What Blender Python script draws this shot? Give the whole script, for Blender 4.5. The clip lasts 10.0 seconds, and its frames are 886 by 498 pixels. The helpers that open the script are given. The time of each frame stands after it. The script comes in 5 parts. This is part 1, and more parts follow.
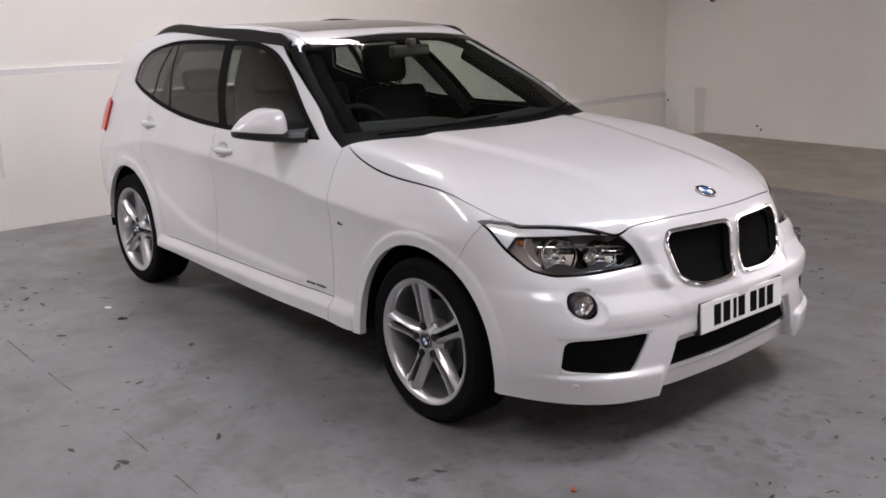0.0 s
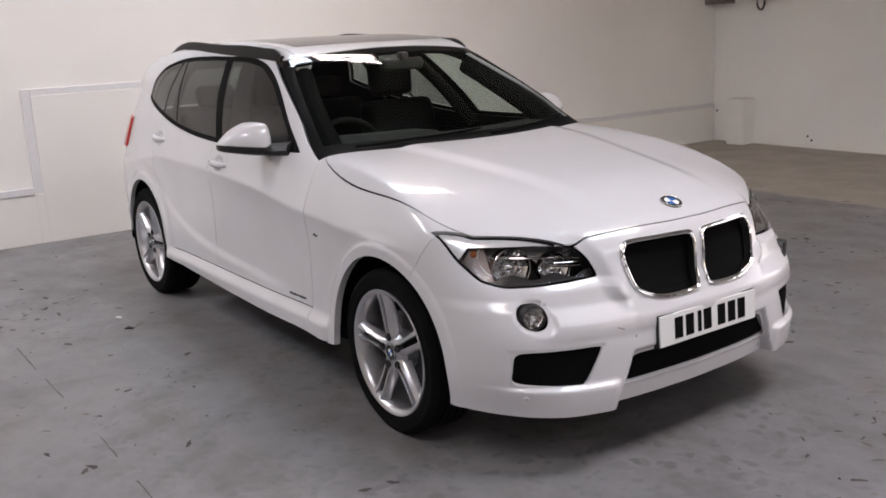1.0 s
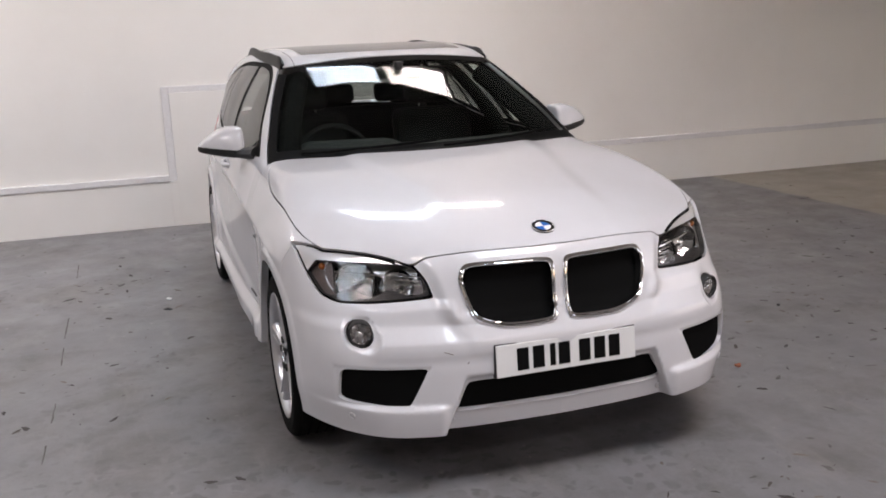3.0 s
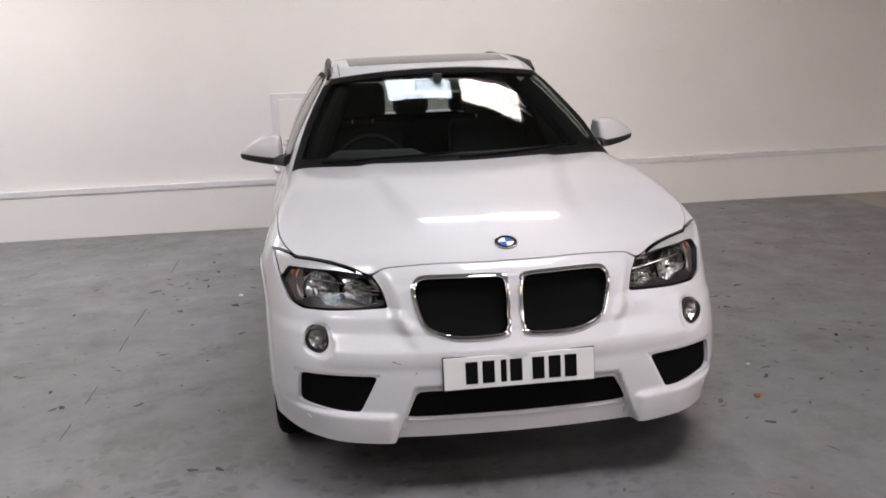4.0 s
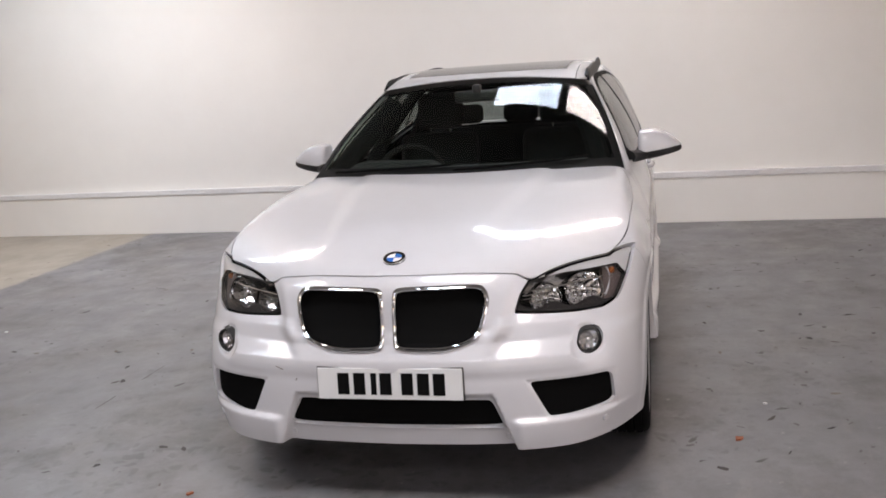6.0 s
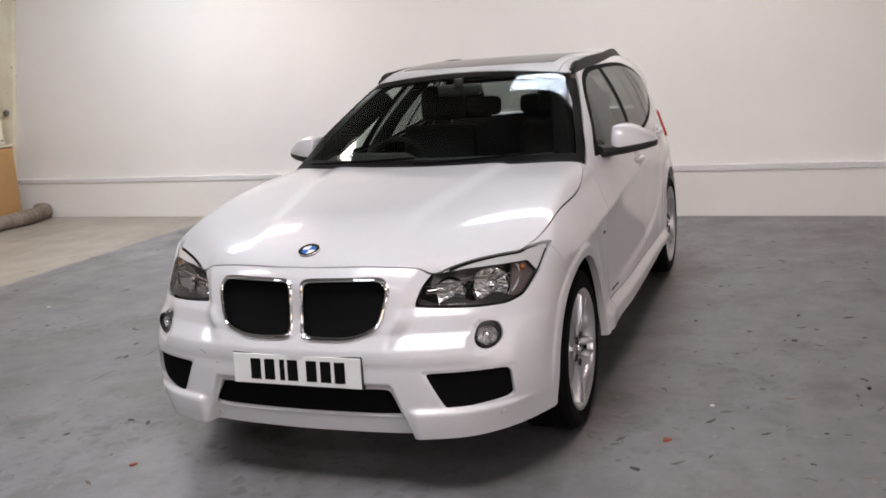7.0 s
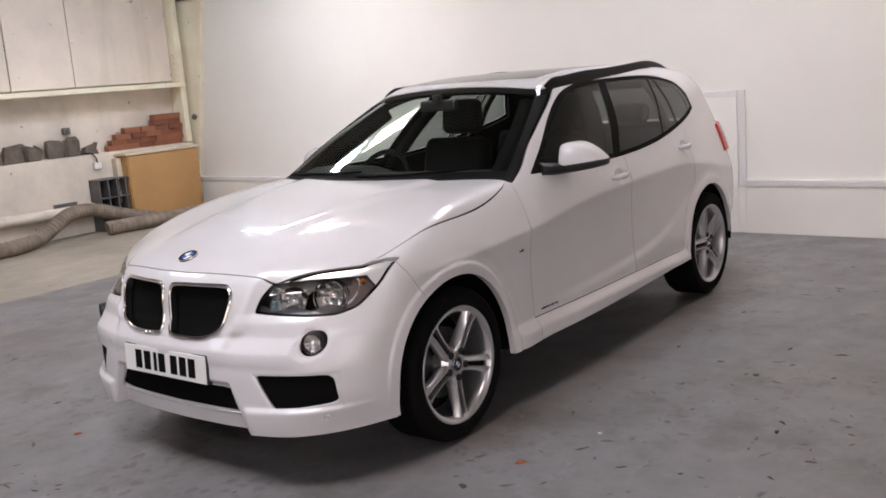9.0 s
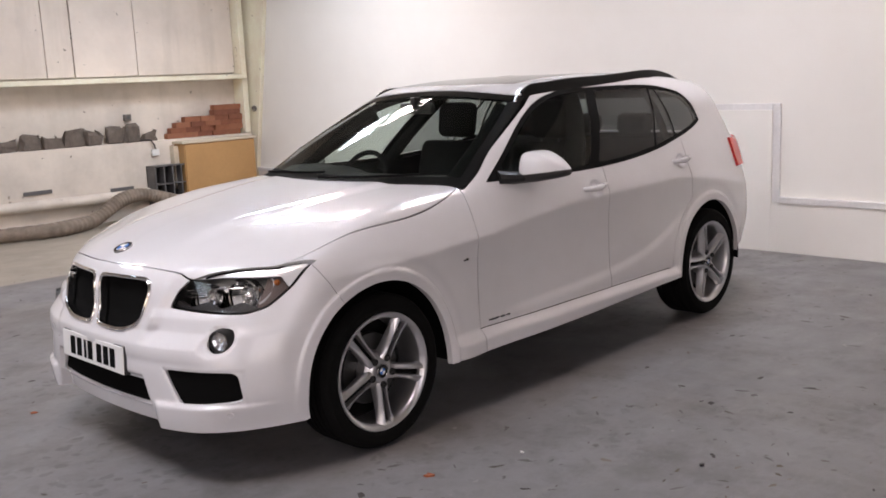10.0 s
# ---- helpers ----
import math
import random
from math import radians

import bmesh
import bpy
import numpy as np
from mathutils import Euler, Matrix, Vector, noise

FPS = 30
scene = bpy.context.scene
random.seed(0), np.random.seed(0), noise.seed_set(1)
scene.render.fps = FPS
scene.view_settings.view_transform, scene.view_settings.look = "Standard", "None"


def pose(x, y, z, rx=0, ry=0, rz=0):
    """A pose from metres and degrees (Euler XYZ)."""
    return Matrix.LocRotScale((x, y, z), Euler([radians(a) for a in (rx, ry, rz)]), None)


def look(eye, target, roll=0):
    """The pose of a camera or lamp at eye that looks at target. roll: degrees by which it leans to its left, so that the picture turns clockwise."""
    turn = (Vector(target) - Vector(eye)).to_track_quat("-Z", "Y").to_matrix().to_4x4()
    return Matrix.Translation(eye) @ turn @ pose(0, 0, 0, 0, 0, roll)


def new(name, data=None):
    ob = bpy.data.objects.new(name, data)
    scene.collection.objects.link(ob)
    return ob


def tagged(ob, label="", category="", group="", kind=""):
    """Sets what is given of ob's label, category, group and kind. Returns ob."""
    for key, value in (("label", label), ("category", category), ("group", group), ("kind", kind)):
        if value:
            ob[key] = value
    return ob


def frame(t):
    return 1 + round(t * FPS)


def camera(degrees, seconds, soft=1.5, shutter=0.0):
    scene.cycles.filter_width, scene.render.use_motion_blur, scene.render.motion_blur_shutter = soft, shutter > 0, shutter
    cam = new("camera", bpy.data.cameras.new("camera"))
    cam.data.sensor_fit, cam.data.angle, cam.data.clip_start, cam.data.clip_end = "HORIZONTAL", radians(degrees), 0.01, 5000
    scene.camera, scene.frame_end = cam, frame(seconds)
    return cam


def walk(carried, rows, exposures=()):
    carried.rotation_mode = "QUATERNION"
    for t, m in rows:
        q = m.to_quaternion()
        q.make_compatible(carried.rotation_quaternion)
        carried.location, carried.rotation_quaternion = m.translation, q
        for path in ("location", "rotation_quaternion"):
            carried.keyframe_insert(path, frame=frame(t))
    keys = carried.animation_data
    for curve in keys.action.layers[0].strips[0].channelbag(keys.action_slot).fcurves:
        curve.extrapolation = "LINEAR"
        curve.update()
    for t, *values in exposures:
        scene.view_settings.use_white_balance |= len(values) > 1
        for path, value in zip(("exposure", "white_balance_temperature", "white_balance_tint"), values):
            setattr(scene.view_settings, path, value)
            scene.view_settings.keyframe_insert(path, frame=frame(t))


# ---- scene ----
cam = camera(49.9, 10.0, soft=1.75)
PATH = [
    (0, (4.094, -3.008, 1.587), (2.604, -1.77, 1.089), -1.6),
    (0.5, (4.224, -2.885, 1.577), (2.698, -1.687, 1.091), -2.0),
    (1, (4.369, -2.661, 1.561), (2.772, -1.551, 1.098), -2.7),
    (1.5, (4.546, -2.375, 1.558), (2.873, -1.375, 1.109), -3.5),
    (2, (4.804, -2.063, 1.571), (3.069, -1.184, 1.104), -2.3),
    (2.5, (4.919, -1.703, 1.556), (3.125, -0.949, 1.097), -2.6),
    (4, (5.241, -0.615, 1.56), (3.299, -0.378, 1.144), -2.4),
    (4.5, (5.288, -0.236, 1.55), (3.329, -0.174, 1.147), -3.5),
    (5, (5.325, 0.148, 1.56), (3.372, 0.029, 1.142), -2.6),
    (5.5, (5.281, 0.544, 1.556), (3.343, 0.246, 1.16), -3.3),
    (7, (5.071, 1.721, 1.556), (3.246, 1.008, 1.156), -4.1),
    (7.5, (4.974, 2.113, 1.544), (3.198, 1.284, 1.149), -4.3),
    (8, (4.816, 2.488, 1.538), (3.097, 1.547, 1.134), -4.1),
    (8.5, (4.607, 2.825, 1.536), (2.965, 1.747, 1.16), -4.1),
    (9, (4.432, 3.203, 1.532), (2.88, 1.994, 1.172), -4.6),
    (9.5, (4.209, 3.502, 1.515), (2.73, 2.206, 1.149), -3.6),
    (10, (3.922, 3.705, 1.514), (2.509, 2.334, 1.163), -2.6),
]
walk(cam, [(t, look(eye, target, roll)) for t, eye, target, roll in PATH], [(0, 0.31, 7400, 26), (2.5, 0.27, 7415, 26), (4.5, 0.26, 7430, 25), (7, 0.24, 7440, 25), (8.5, 0.24, 7450, 26), (10, 0.36, 7430, 28)])

# ---- light ----
world = bpy.data.worlds.new("world")
scene.world = world
world.use_nodes = True
wn = world.node_tree.nodes
sky = wn.new("ShaderNodeTexSky")
sky.sky_type, sky.sun_disc = "NISHITA", False
sky.sun_elevation, sky.sun_rotation = radians(40), radians(60)
world.node_tree.links.new(sky.outputs[0], wn["Background"].inputs[0])
wn["Background"].inputs[1].default_value = 0.12

CEIL = 4.0


def area_lamp(name, place, size, power, colour):
    data = bpy.data.lights.new(name, "AREA")
    data.shape, data.size, data.size_y, data.energy, data.color = "RECTANGLE", size[0], size[1], power, colour
    ob = new(name, data)
    ob.matrix_world = pose(*place)
    return ob


WALL_L, WALL_R, FRONT_WALL = 6.8, -7.3, 9.5
# roof with long narrow rooflights in pairs; each pane is 1 m by 0.47 m
ROOFLIGHTS = [(-1.62, y) for y in (0.12, 1.16, -4.45, -3.40, 4.62, 5.66)] + [(3.4, y) for y in (0.12, 1.16, -4.45, -3.40, 4.6, 5.65)] + [(7.2, y) for y in (0.12, 1.16, -4.45, -3.40, 4.6, 5.65)]
HALF_Y = 0.48


def half_x(x):
    """Rows over the bay are widened, unseen, to soften highlights; the one by the partition is narrow."""
    return 0.235 if x < 0 else 0.60


# daylight through the rooflights, powers balanced by row; the last two lamps are added fill
for k, (x, y) in enumerate(ROOFLIGHTS):
    power = (108 if y < -4 else 72 if y < -2 else 52 if y < 2 else 760 if y < 5 else 700) if x < 0 else (47 if y < -2 else 64 if y < 2 else 195) * (1.0 if x < 5 else 0.38)
    area_lamp("rooflight_lamp", (x, y, CEIL + 0.10), (half_x(x) * 2, HALF_Y * 2), power, (0.60, 0.83, 1.0) if k % 2 == 0 else (0.99, 0.99, 0.98))
# unseen fill lamps, added to brighten the car's front and left side
area_lamp("front_fill_light", (FRONT_WALL + 0.28, 3.5, 1.6, 0, 90, 0), (3.2, 5.8), 16, (0.93, 0.97, 1.0))
area_lamp("side_fill_light", (4.6, WALL_L + 0.28, 1.55, -90, 0, 0), (3.8, 3.0), 60, (0.95, 0.98, 1.0))


# ---- materials ----
def material(name, colour, rough=0.5, metal=0.0, coat=0.0, spec=0.5):
    m = bpy.data.materials.new(name)
    m.use_nodes = True
    b = m.node_tree.nodes["Principled BSDF"]
    b.inputs["Base Color"].default_value = (*colour, 1)
    b.inputs["Roughness"].default_value = rough
    b.inputs["Metallic"].default_value = metal
    b.inputs["Coat Weight"].default_value = coat
    b.inputs["Coat Roughness"].default_value = 0.085
    b.inputs["Specular IOR Level"].default_value = spec
    return m


def nodes_of(m):
    return m.node_tree.nodes, m.node_tree.links, m.node_tree.nodes["Principled BSDF"]


def noise_node(m, scale, detail=4.0, rough=0.6, stretch=None, coord="Object"):
    n, l, _ = nodes_of(m)
    tc = n.new("ShaderNodeTexCoord")
    t = n.new("ShaderNodeTexNoise")
    t.inputs["Scale"].default_value, t.inputs["Detail"].default_value, t.inputs["Roughness"].default_value = scale, detail, rough
    if stretch:
        mp = n.new("ShaderNodeMapping")
        mp.inputs["Scale"].default_value = stretch
        l.new(tc.outputs[coord], mp.inputs[0])
        l.new(mp.outputs[0], t.inputs["Vector"])
    else:
        l.new(tc.outputs[coord], t.inputs["Vector"])
    return t.outputs["Fac"]


def ramp(m, fac, stops):
    n, l, _ = nodes_of(m)
    r = n.new("ShaderNodeValToRGB")
    while len(r.color_ramp.elements) < len(stops):
        r.color_ramp.elements.new(0.5)
    for e, (p, c) in zip(r.color_ramp.elements, stops):
        e.position, e.color = p, (*c, 1) if len(c) == 3 else c
    l.new(fac, r.inputs[0])
    return r.outputs[0]


def mix(m, fac, a, b, kind="MIX"):
    n, l, _ = nodes_of(m)
    x = n.new("ShaderNodeMix")
    x.data_type, x.blend_type = "RGBA", kind
    for sock, v in ((x.inputs[0], fac), (x.inputs[6], a), (x.inputs[7], b)):
        if isinstance(v, (int, float)):
            sock.default_value = v
        elif isinstance(v, tuple):
            sock.default_value = (*v, 1)
        else:
            l.new(v, sock)
    return x.outputs[2]


def set_input(m, name, out):
    m.node_tree.links.new(out, m.node_tree.nodes["Principled BSDF"].inputs[name])


def bump(m, fac, strength, distance):
    n, l, b = nodes_of(m)
    k = n.new("ShaderNodeBump")
    k.inputs["Strength"].default_value, k.inputs["Distance"].default_value = strength, distance
    l.new(fac, k.inputs["Height"])
    l.new(k.outputs[0], b.inputs["Normal"])


def grey(v):
    return (v, v, v)


def mottled(name, base, vary, rough, scale, relief=0.0, fine=60.0, grain=0.25):
    """A plain surface with broad blotches and fine grain."""
    m = material(name, base, rough)
    big = ramp(m, noise_node(m, scale), [(0.3, tuple(c * (1 - vary) for c in base)), (0.7, tuple(min(c * (1 + vary), 0.9) for c in base))])
    small = noise_node(m, fine, 3)
    set_input(m, "Base Color", mix(m, grain, big, ramp(m, small, [(0.3, grey(0.3)), (0.7, grey(0.7))]), "OVERLAY"))
    if relief:
        bump(m, small, 0.4, relief)
    return m


PAINT = material("pearl_white_paint", (0.62, 0.615, 0.633), 0.42, 0.0, 1.0, 0.4)
dust = noise_node(PAINT, 2.3, 6, 0.65)
set_input(PAINT, "Base Color", ramp(PAINT, dust, [(0.30, (0.595, 0.588, 0.602)), (0.70, (0.635, 0.632, 0.652))]))
bump(PAINT, noise_node(PAINT, 70.0, 2, 0.5), 0.05, 0.0008)
PAINT.node_tree.links.new(PAINT.node_tree.nodes["Bump"].outputs[0], PAINT.node_tree.nodes["Principled BSDF"].inputs["Coat Normal"])
BLACK = material("black_plastic", grey(0.012), 0.45)
GLOSS_BLACK = material("gloss_black_trim", grey(0.008), 0.12)
LINER = material("dark_lining", grey(0.0065), 0.95, spec=0.03)
RUBBER = mottled("tyre_rubber", grey(0.005), 0.2, 0.9, 8.0, 0.001)
RUBBER.node_tree.nodes["Principled BSDF"].inputs["Specular IOR Level"].default_value = 0.08
ALLOY = material("silver_alloy", (0.58, 0.58, 0.60), 0.30, 0.9, 0.3)
CHROME = material("chrome", grey(0.85), 0.06, 1.0)
RED = material("red_lens", (0.60, 0.035, 0.028), 0.25, 0, 0.15)
SMOKED = material("smoked_lens", (0.15, 0.118, 0.112), 0.28, 0.35, 0.15)
AMBER = material("amber_bulb", (0.36, 0.10, 0.02), 0.35)
BEZEL = material("lamp_bezel", (0.02, 0.018, 0.018), 0.3)
RAIL = material("satin_black_rail", grey(0.004), 0.42, 0.0, 0.0, 0.12)
REFLECTOR = material("chrome_reflector", grey(0.86), 0.16, 1.0)
STEEL = material("brake_steel", grey(0.07), 0.45, 0.8)
PLATE_WHITE = material("plate_white", (0.75, 0.75, 0.74), 0.3)
LEATHER = mottled("black_leather", grey(0.0045), 0.2, 0.7, 10.0, 0.0006, 220.0)
LEATHER.node_tree.nodes["Principled BSDF"].inputs["Specular IOR Level"].default_value = 0.12


def glass(name, tint, ior=1.5, strength=1.3):
    m = bpy.data.materials.new(name)
    m.use_nodes = True
    n, l = m.node_tree.nodes, m.node_tree.links
    n.remove(n["Principled BSDF"])
    t, g, f, x = n.new("ShaderNodeBsdfTransparent"), n.new("ShaderNodeBsdfGlossy"), n.new("ShaderNodeLayerWeight"), n.new("ShaderNodeMixShader")
    pw, ma = n.new("ShaderNodeMath"), n.new("ShaderNodeMath")
    pw.operation, ma.operation = "POWER", "MULTIPLY_ADD"
    base = ((ior - 1) / (ior + 1)) ** 2 * strength
    t.inputs[0].default_value = (*tint, 1)
    g.inputs["Roughness"].default_value = 0.0
    f.inputs["Blend"].default_value = 0.5
    l.new(f.outputs["Facing"], pw.inputs[0])
    pw.inputs[1].default_value = 5
    l.new(pw.outputs[0], ma.inputs[0])
    ma.inputs[1].default_value, ma.inputs[2].default_value = (1 - base) * min(1.0, strength * 1.2), base
    l.new(ma.outputs[0], x.inputs[0])
    l.new(t.outputs[0], x.inputs[1])
    l.new(g.outputs[0], x.inputs[2])
    l.new(x.outputs[0], n["Material Output"].inputs[0])
    return m


SCREEN = glass("windscreen_glass", (0.77, 0.85, 0.81), 1.5, 0.42)
PRIVACY = glass("tinted_glass", (0.64, 0.71, 0.67), 1.5)
DARK_GLASS = glass("privacy_glass", (0.26, 0.28, 0.275), 1.5)
ROOF_GLASS = glass("roof_glass", (0.05, 0.052, 0.05), 1.5)
CLEAR = glass("clear_lens", (0.93, 0.93, 0.93), 1.45, 0.7)

def floor_material():
    m = material("painted_concrete", (0.2, 0.2, 0.205), 0.4)
    n, l, b = nodes_of(m)
    tc = n.new("ShaderNodeTexCoord")
    sep = n.new("ShaderNodeSeparateXYZ")
    l.new(tc.outputs["Object"], sep.inputs[0])
    paint = ramp(m, noise_node(m, 0.7, 5), [(0.3, (0.163, 0.160, 0.168)), (0.7, (0.217, 0.212, 0.221))])
    brown = ramp(m, noise_node(m, 0.9, 6, 0.65), [(0.47, grey(0)), (0.68, grey(1))])
    paint = mix(m, mix(m, 0.5, (0, 0, 0), brown), paint, (0.155, 0.13, 0.112))
    # worn, dirty patches, dark scuffs and pale scrapes
    grime = ramp(m, noise_node(m, 1.7, 8, 0.7), [(0.50, grey(0)), (0.66, grey(1))])
    paint = mix(m, mix(m, 0.75, (0, 0, 0), grime), paint, (0.10, 0.095, 0.092))
    patch = ramp(m, noise_node(m, 7.0, 7, 0.75), [(0.40, grey(0)), (0.70, grey(1))])
    paint = mix(m, mix(m, 0.45, (0, 0, 0), patch), paint, (0.12, 0.112, 0.108))
    streaks = ramp(m, noise_node(m, 2.2, 8, 0.7, (0.6, 2.4, 1.0)), [(0.56, grey(0)), (0.70, grey(1))])
    paint = mix(m, mix(m, 0.4, (0, 0, 0), streaks), paint, (0.26, 0.245, 0.235))
    scuff = ramp(m, noise_node(m, 5.0, 6, 0.75, (1.0, 2.6, 1.0)), [(0.66, grey(0)), (0.72, grey(1))])
    paint = mix(m, mix(m, 0.85, (0, 0, 0), scuff), paint, (0.06, 0.056, 0.056))
    chip = ramp(m, noise_node(m, 11.0, 4, 0.6), [(0.69, grey(0)), (0.715, grey(1))])
    paint = mix(m, mix(m, 0.5, (0, 0, 0), chip), paint, (0.36, 0.34, 0.32))
    # soft round stains a few centimetres across, gathered in patches
    warp = n.new("ShaderNodeTexNoise")
    warp.inputs["Scale"].default_value, warp.inputs["Detail"].default_value = 9.0, 4.0
    bend = n.new("ShaderNodeVectorMath")
    bend.operation = "MULTIPLY_ADD"
    bend.inputs[1].default_value = (0.16, 0.16, 0.0)
    l.new(tc.outputs["Object"], warp.inputs["Vector"])
    l.new(warp.outputs["Color"], bend.inputs[0])
    l.new(tc.outputs["Object"], bend.inputs[2])
    for size, low, dark in ((11.0, 0.46, (0.065, 0.060, 0.060)), (6.5, 0.55, (0.085, 0.076, 0.072))):
        cell = n.new("ShaderNodeTexVoronoi")
        cell.voronoi_dimensions = "2D"
        cell.inputs["Scale"].default_value = size
        l.new(bend.outputs[0], cell.inputs["Vector"])
        pick = n.new("ShaderNodeSeparateColor")
        l.new(cell.outputs["Color"], pick.inputs[0])
        reach = n.new("ShaderNodeMath")
        reach.operation = "MULTIPLY_ADD"
        l.new(pick.outputs[0], reach.inputs[0])
        reach.inputs[1].default_value = -0.24
        l.new(cell.outputs["Distance"], reach.inputs[2])
        spot = ramp(m, reach.outputs[0], [(0.0, grey(1)), (0.10, grey(0))])
        where = ramp(m, noise_node(m, 0.75, 3, 0.6), [(low - 0.06, grey(0.0)), (low + 0.20, grey(0.45))])
        paint = mix(m, mix(m, 1.0, spot, where, "MULTIPLY"), paint, dark)
    bare = ramp(m, noise_node(m, 1.1, 7, 0.65), [(0.3, (0.27, 0.235, 0.19)), (0.7, (0.38, 0.335, 0.275))])
    spots = ramp(m, noise_node(m, 3.2, 6, 0.7), [(0.64, grey(0)), (0.72, grey(1))])
    bare = mix(m, mix(m, 0.5, (0, 0, 0), spots), bare, (0.15, 0.125, 0.10))
    # the paint stops at a ragged line on either side of the bay
    edge = n.new("ShaderNodeMath")
    edge.operation = "SUBTRACT"
    l.new(sep.outputs["Y"], edge.inputs[0])
    edge.inputs[1].default_value = 0.02
    ab = n.new("ShaderNodeMath")
    ab.operation = "ABSOLUTE"
    l.new(edge.outputs[0], ab.inputs[0])
    wob = n.new("ShaderNodeMath")
    wob.operation = "MULTIPLY_ADD"
    l.new(noise_node(m, 4.0, 5), wob.inputs[0])
    wob.inputs[1].default_value = 0.14
    l.new(ab.outputs[0], wob.inputs[2])
    line = n.new("ShaderNodeMapRange")
    line.inputs["From Min"].default_value, line.inputs["From Max"].default_value = 4.31, 4.36
    l.new(wob.outputs[0], line.inputs["Value"])
    set_input(m, "Base Color", mix(m, line.outputs[0], paint, bare))
    set_input(m, "Roughness", ramp(m, noise_node(m, 3.0, 6), [(0.3, grey(0.33)), (0.7, grey(0.55))]))
    bump(m, noise_node(m, 30.0, 6, 0.7), 0.25, 0.004)
    return m


FLOOR = floor_material()
WALL = mottled("white_emulsion", (0.86, 0.832, 0.79), 0.055, 0.75, 0.4, 0.0005, 9.0, 0.06)
# wall white greyed, putting the strips' shade into their colour
SHADED_TRIM = mottled("shaded_trim_paint", (0.74, 0.725, 0.72), 0.06, 0.6, 2.0, 0.001, 40.0)
CEILING = mottled("ceiling_board", (0.36, 0.35, 0.335), 0.15, 0.8, 1.0)
DIRTY = mottled("grimy_white_paint", (0.70, 0.625, 0.545), 0.16, 0.7, 1.6, 0.001, 18.0, 0.08)
PLY = mottled("orange_plywood", (0.50, 0.275, 0.11), 0.10, 0.5, 1.6, 0.0005, 40.0, 0.08)
BRICK = mottled("red_brick", (0.27, 0.092, 0.05), 0.35, 0.85, 9.0, 0.003, 60.0)
HOSE = mottled("dusty_hose", (0.21, 0.165, 0.13), 0.3, 0.85, 6.0, 0.003, 60.0)
SLATE = mottled("grey_rubble", (0.155, 0.125, 0.105), 0.3, 0.9, 8.0, 0.004, 50.0)
FRIT = material("black_glass_band", grey(0.007), 0.6, spec=0.03)
GLOSS_FRIT = material("black_glass_header", grey(0.006), 0.05, spec=0.22)
HOUSING = material("dark_lamp_housing", grey(0.014), 0.2)
SILVER = material("silver_plastic", (0.74, 0.74, 0.75), 0.22, 0.45, 0.8)
MESH_BLACK = material("black_mesh", grey(0.0055), 0.9, spec=0.02)
FOG_BOWL = material("fog_lamp_bowl", (0.78, 0.77, 0.77), 0.15, 1.0)
WALL_BOX = mottled("brown_grey_casing", (0.16, 0.14, 0.12), 0.2, 0.6, 4.0)
DARK_ALLOY = material("dark_alloy", grey(0.035), 0.5, 0.5)
BLUE = material("badge_blue", (0.02, 0.14, 0.45), 0.2, 0, 0.5)
CLEAR_STRIP = material("clear_strip", grey(0.6), 0.1, 0.7, 0.5)
CHROME_DARK = material("dark_chrome", grey(0.14), 0.25, 0.8)
CREAM = mottled("cream_paint", (0.90, 0.785, 0.62), 0.12, 0.6, 2.5, 0.001, 30.0)
DIRTY_GREY = mottled("dirty_grey_board", (0.76, 0.665, 0.585), 0.10, 0.7, 1.4, 0.001, 16.0, 0.08)
PLY_PALE = mottled("pale_plywood", (0.66, 0.57, 0.44), 0.12, 0.6, 3.0, 0.001, 40.0)
RACK = mottled("dark_rack_metal", (0.11, 0.105, 0.105), 0.25, 0.5, 5.0)
RUST = mottled("orange_red_flake", (0.34, 0.10, 0.045), 0.2, 0.7, 30.0)
SMUDGE = mottled("ingrained_dirt", (0.118, 0.110, 0.108), 0.3, 0.7, 20.0)
SEAM = mottled("dusty_joint", (0.105, 0.095, 0.09), 0.3, 0.85, 14.0)
CHIP = mottled("dark_grit", (0.085, 0.078, 0.076), 0.4, 0.8, 12.0)


def speckled(m, base, spot, amount=0.75, scale=2.6, edge=0.70):
    """Adds scattered dark marks and faint streaks down the boards."""
    n, l, b = nodes_of(m)
    under = b.inputs["Base Color"].links[0].from_socket
    dots = ramp(m, noise_node(m, scale * 4, 3, 0.5), [(edge, grey(0)), (edge + 0.025, grey(1))])
    out = mix(m, mix(m, amount, (0, 0, 0), dots), under, spot)
    streak = ramp(m, noise_node(m, 3.0, 5, 0.6, (1.0, 1.0, 0.12)), [(0.55, grey(0)), (0.75, grey(1))])
    out = mix(m, mix(m, 0.35, (0, 0, 0), streak), out, base)
    l.new(out, b.inputs["Base Color"])


speckled(DIRTY_GREY, (0.42, 0.36, 0.29), (0.16, 0.12, 0.09))
speckled(DIRTY, (0.46, 0.40, 0.31), (0.20, 0.16, 0.12))
speckled(CREAM, (0.72, 0.62, 0.46), (0.3, 0.22, 0.14), 0.5)


def varied(m, stops):
    """Each loose bit takes its own shade."""
    n, l, b = nodes_of(m)
    g = n.new("ShaderNodeNewGeometry")
    l.new(ramp(m, g.outputs["Random Per Island"], stops), b.inputs["Base Color"])


varied(CHIP, [(0.0, (0.035, 0.03, 0.03)), (0.45, (0.075, 0.065, 0.06)), (0.8, (0.12, 0.095, 0.075)), (1.0, (0.20, 0.17, 0.145))])


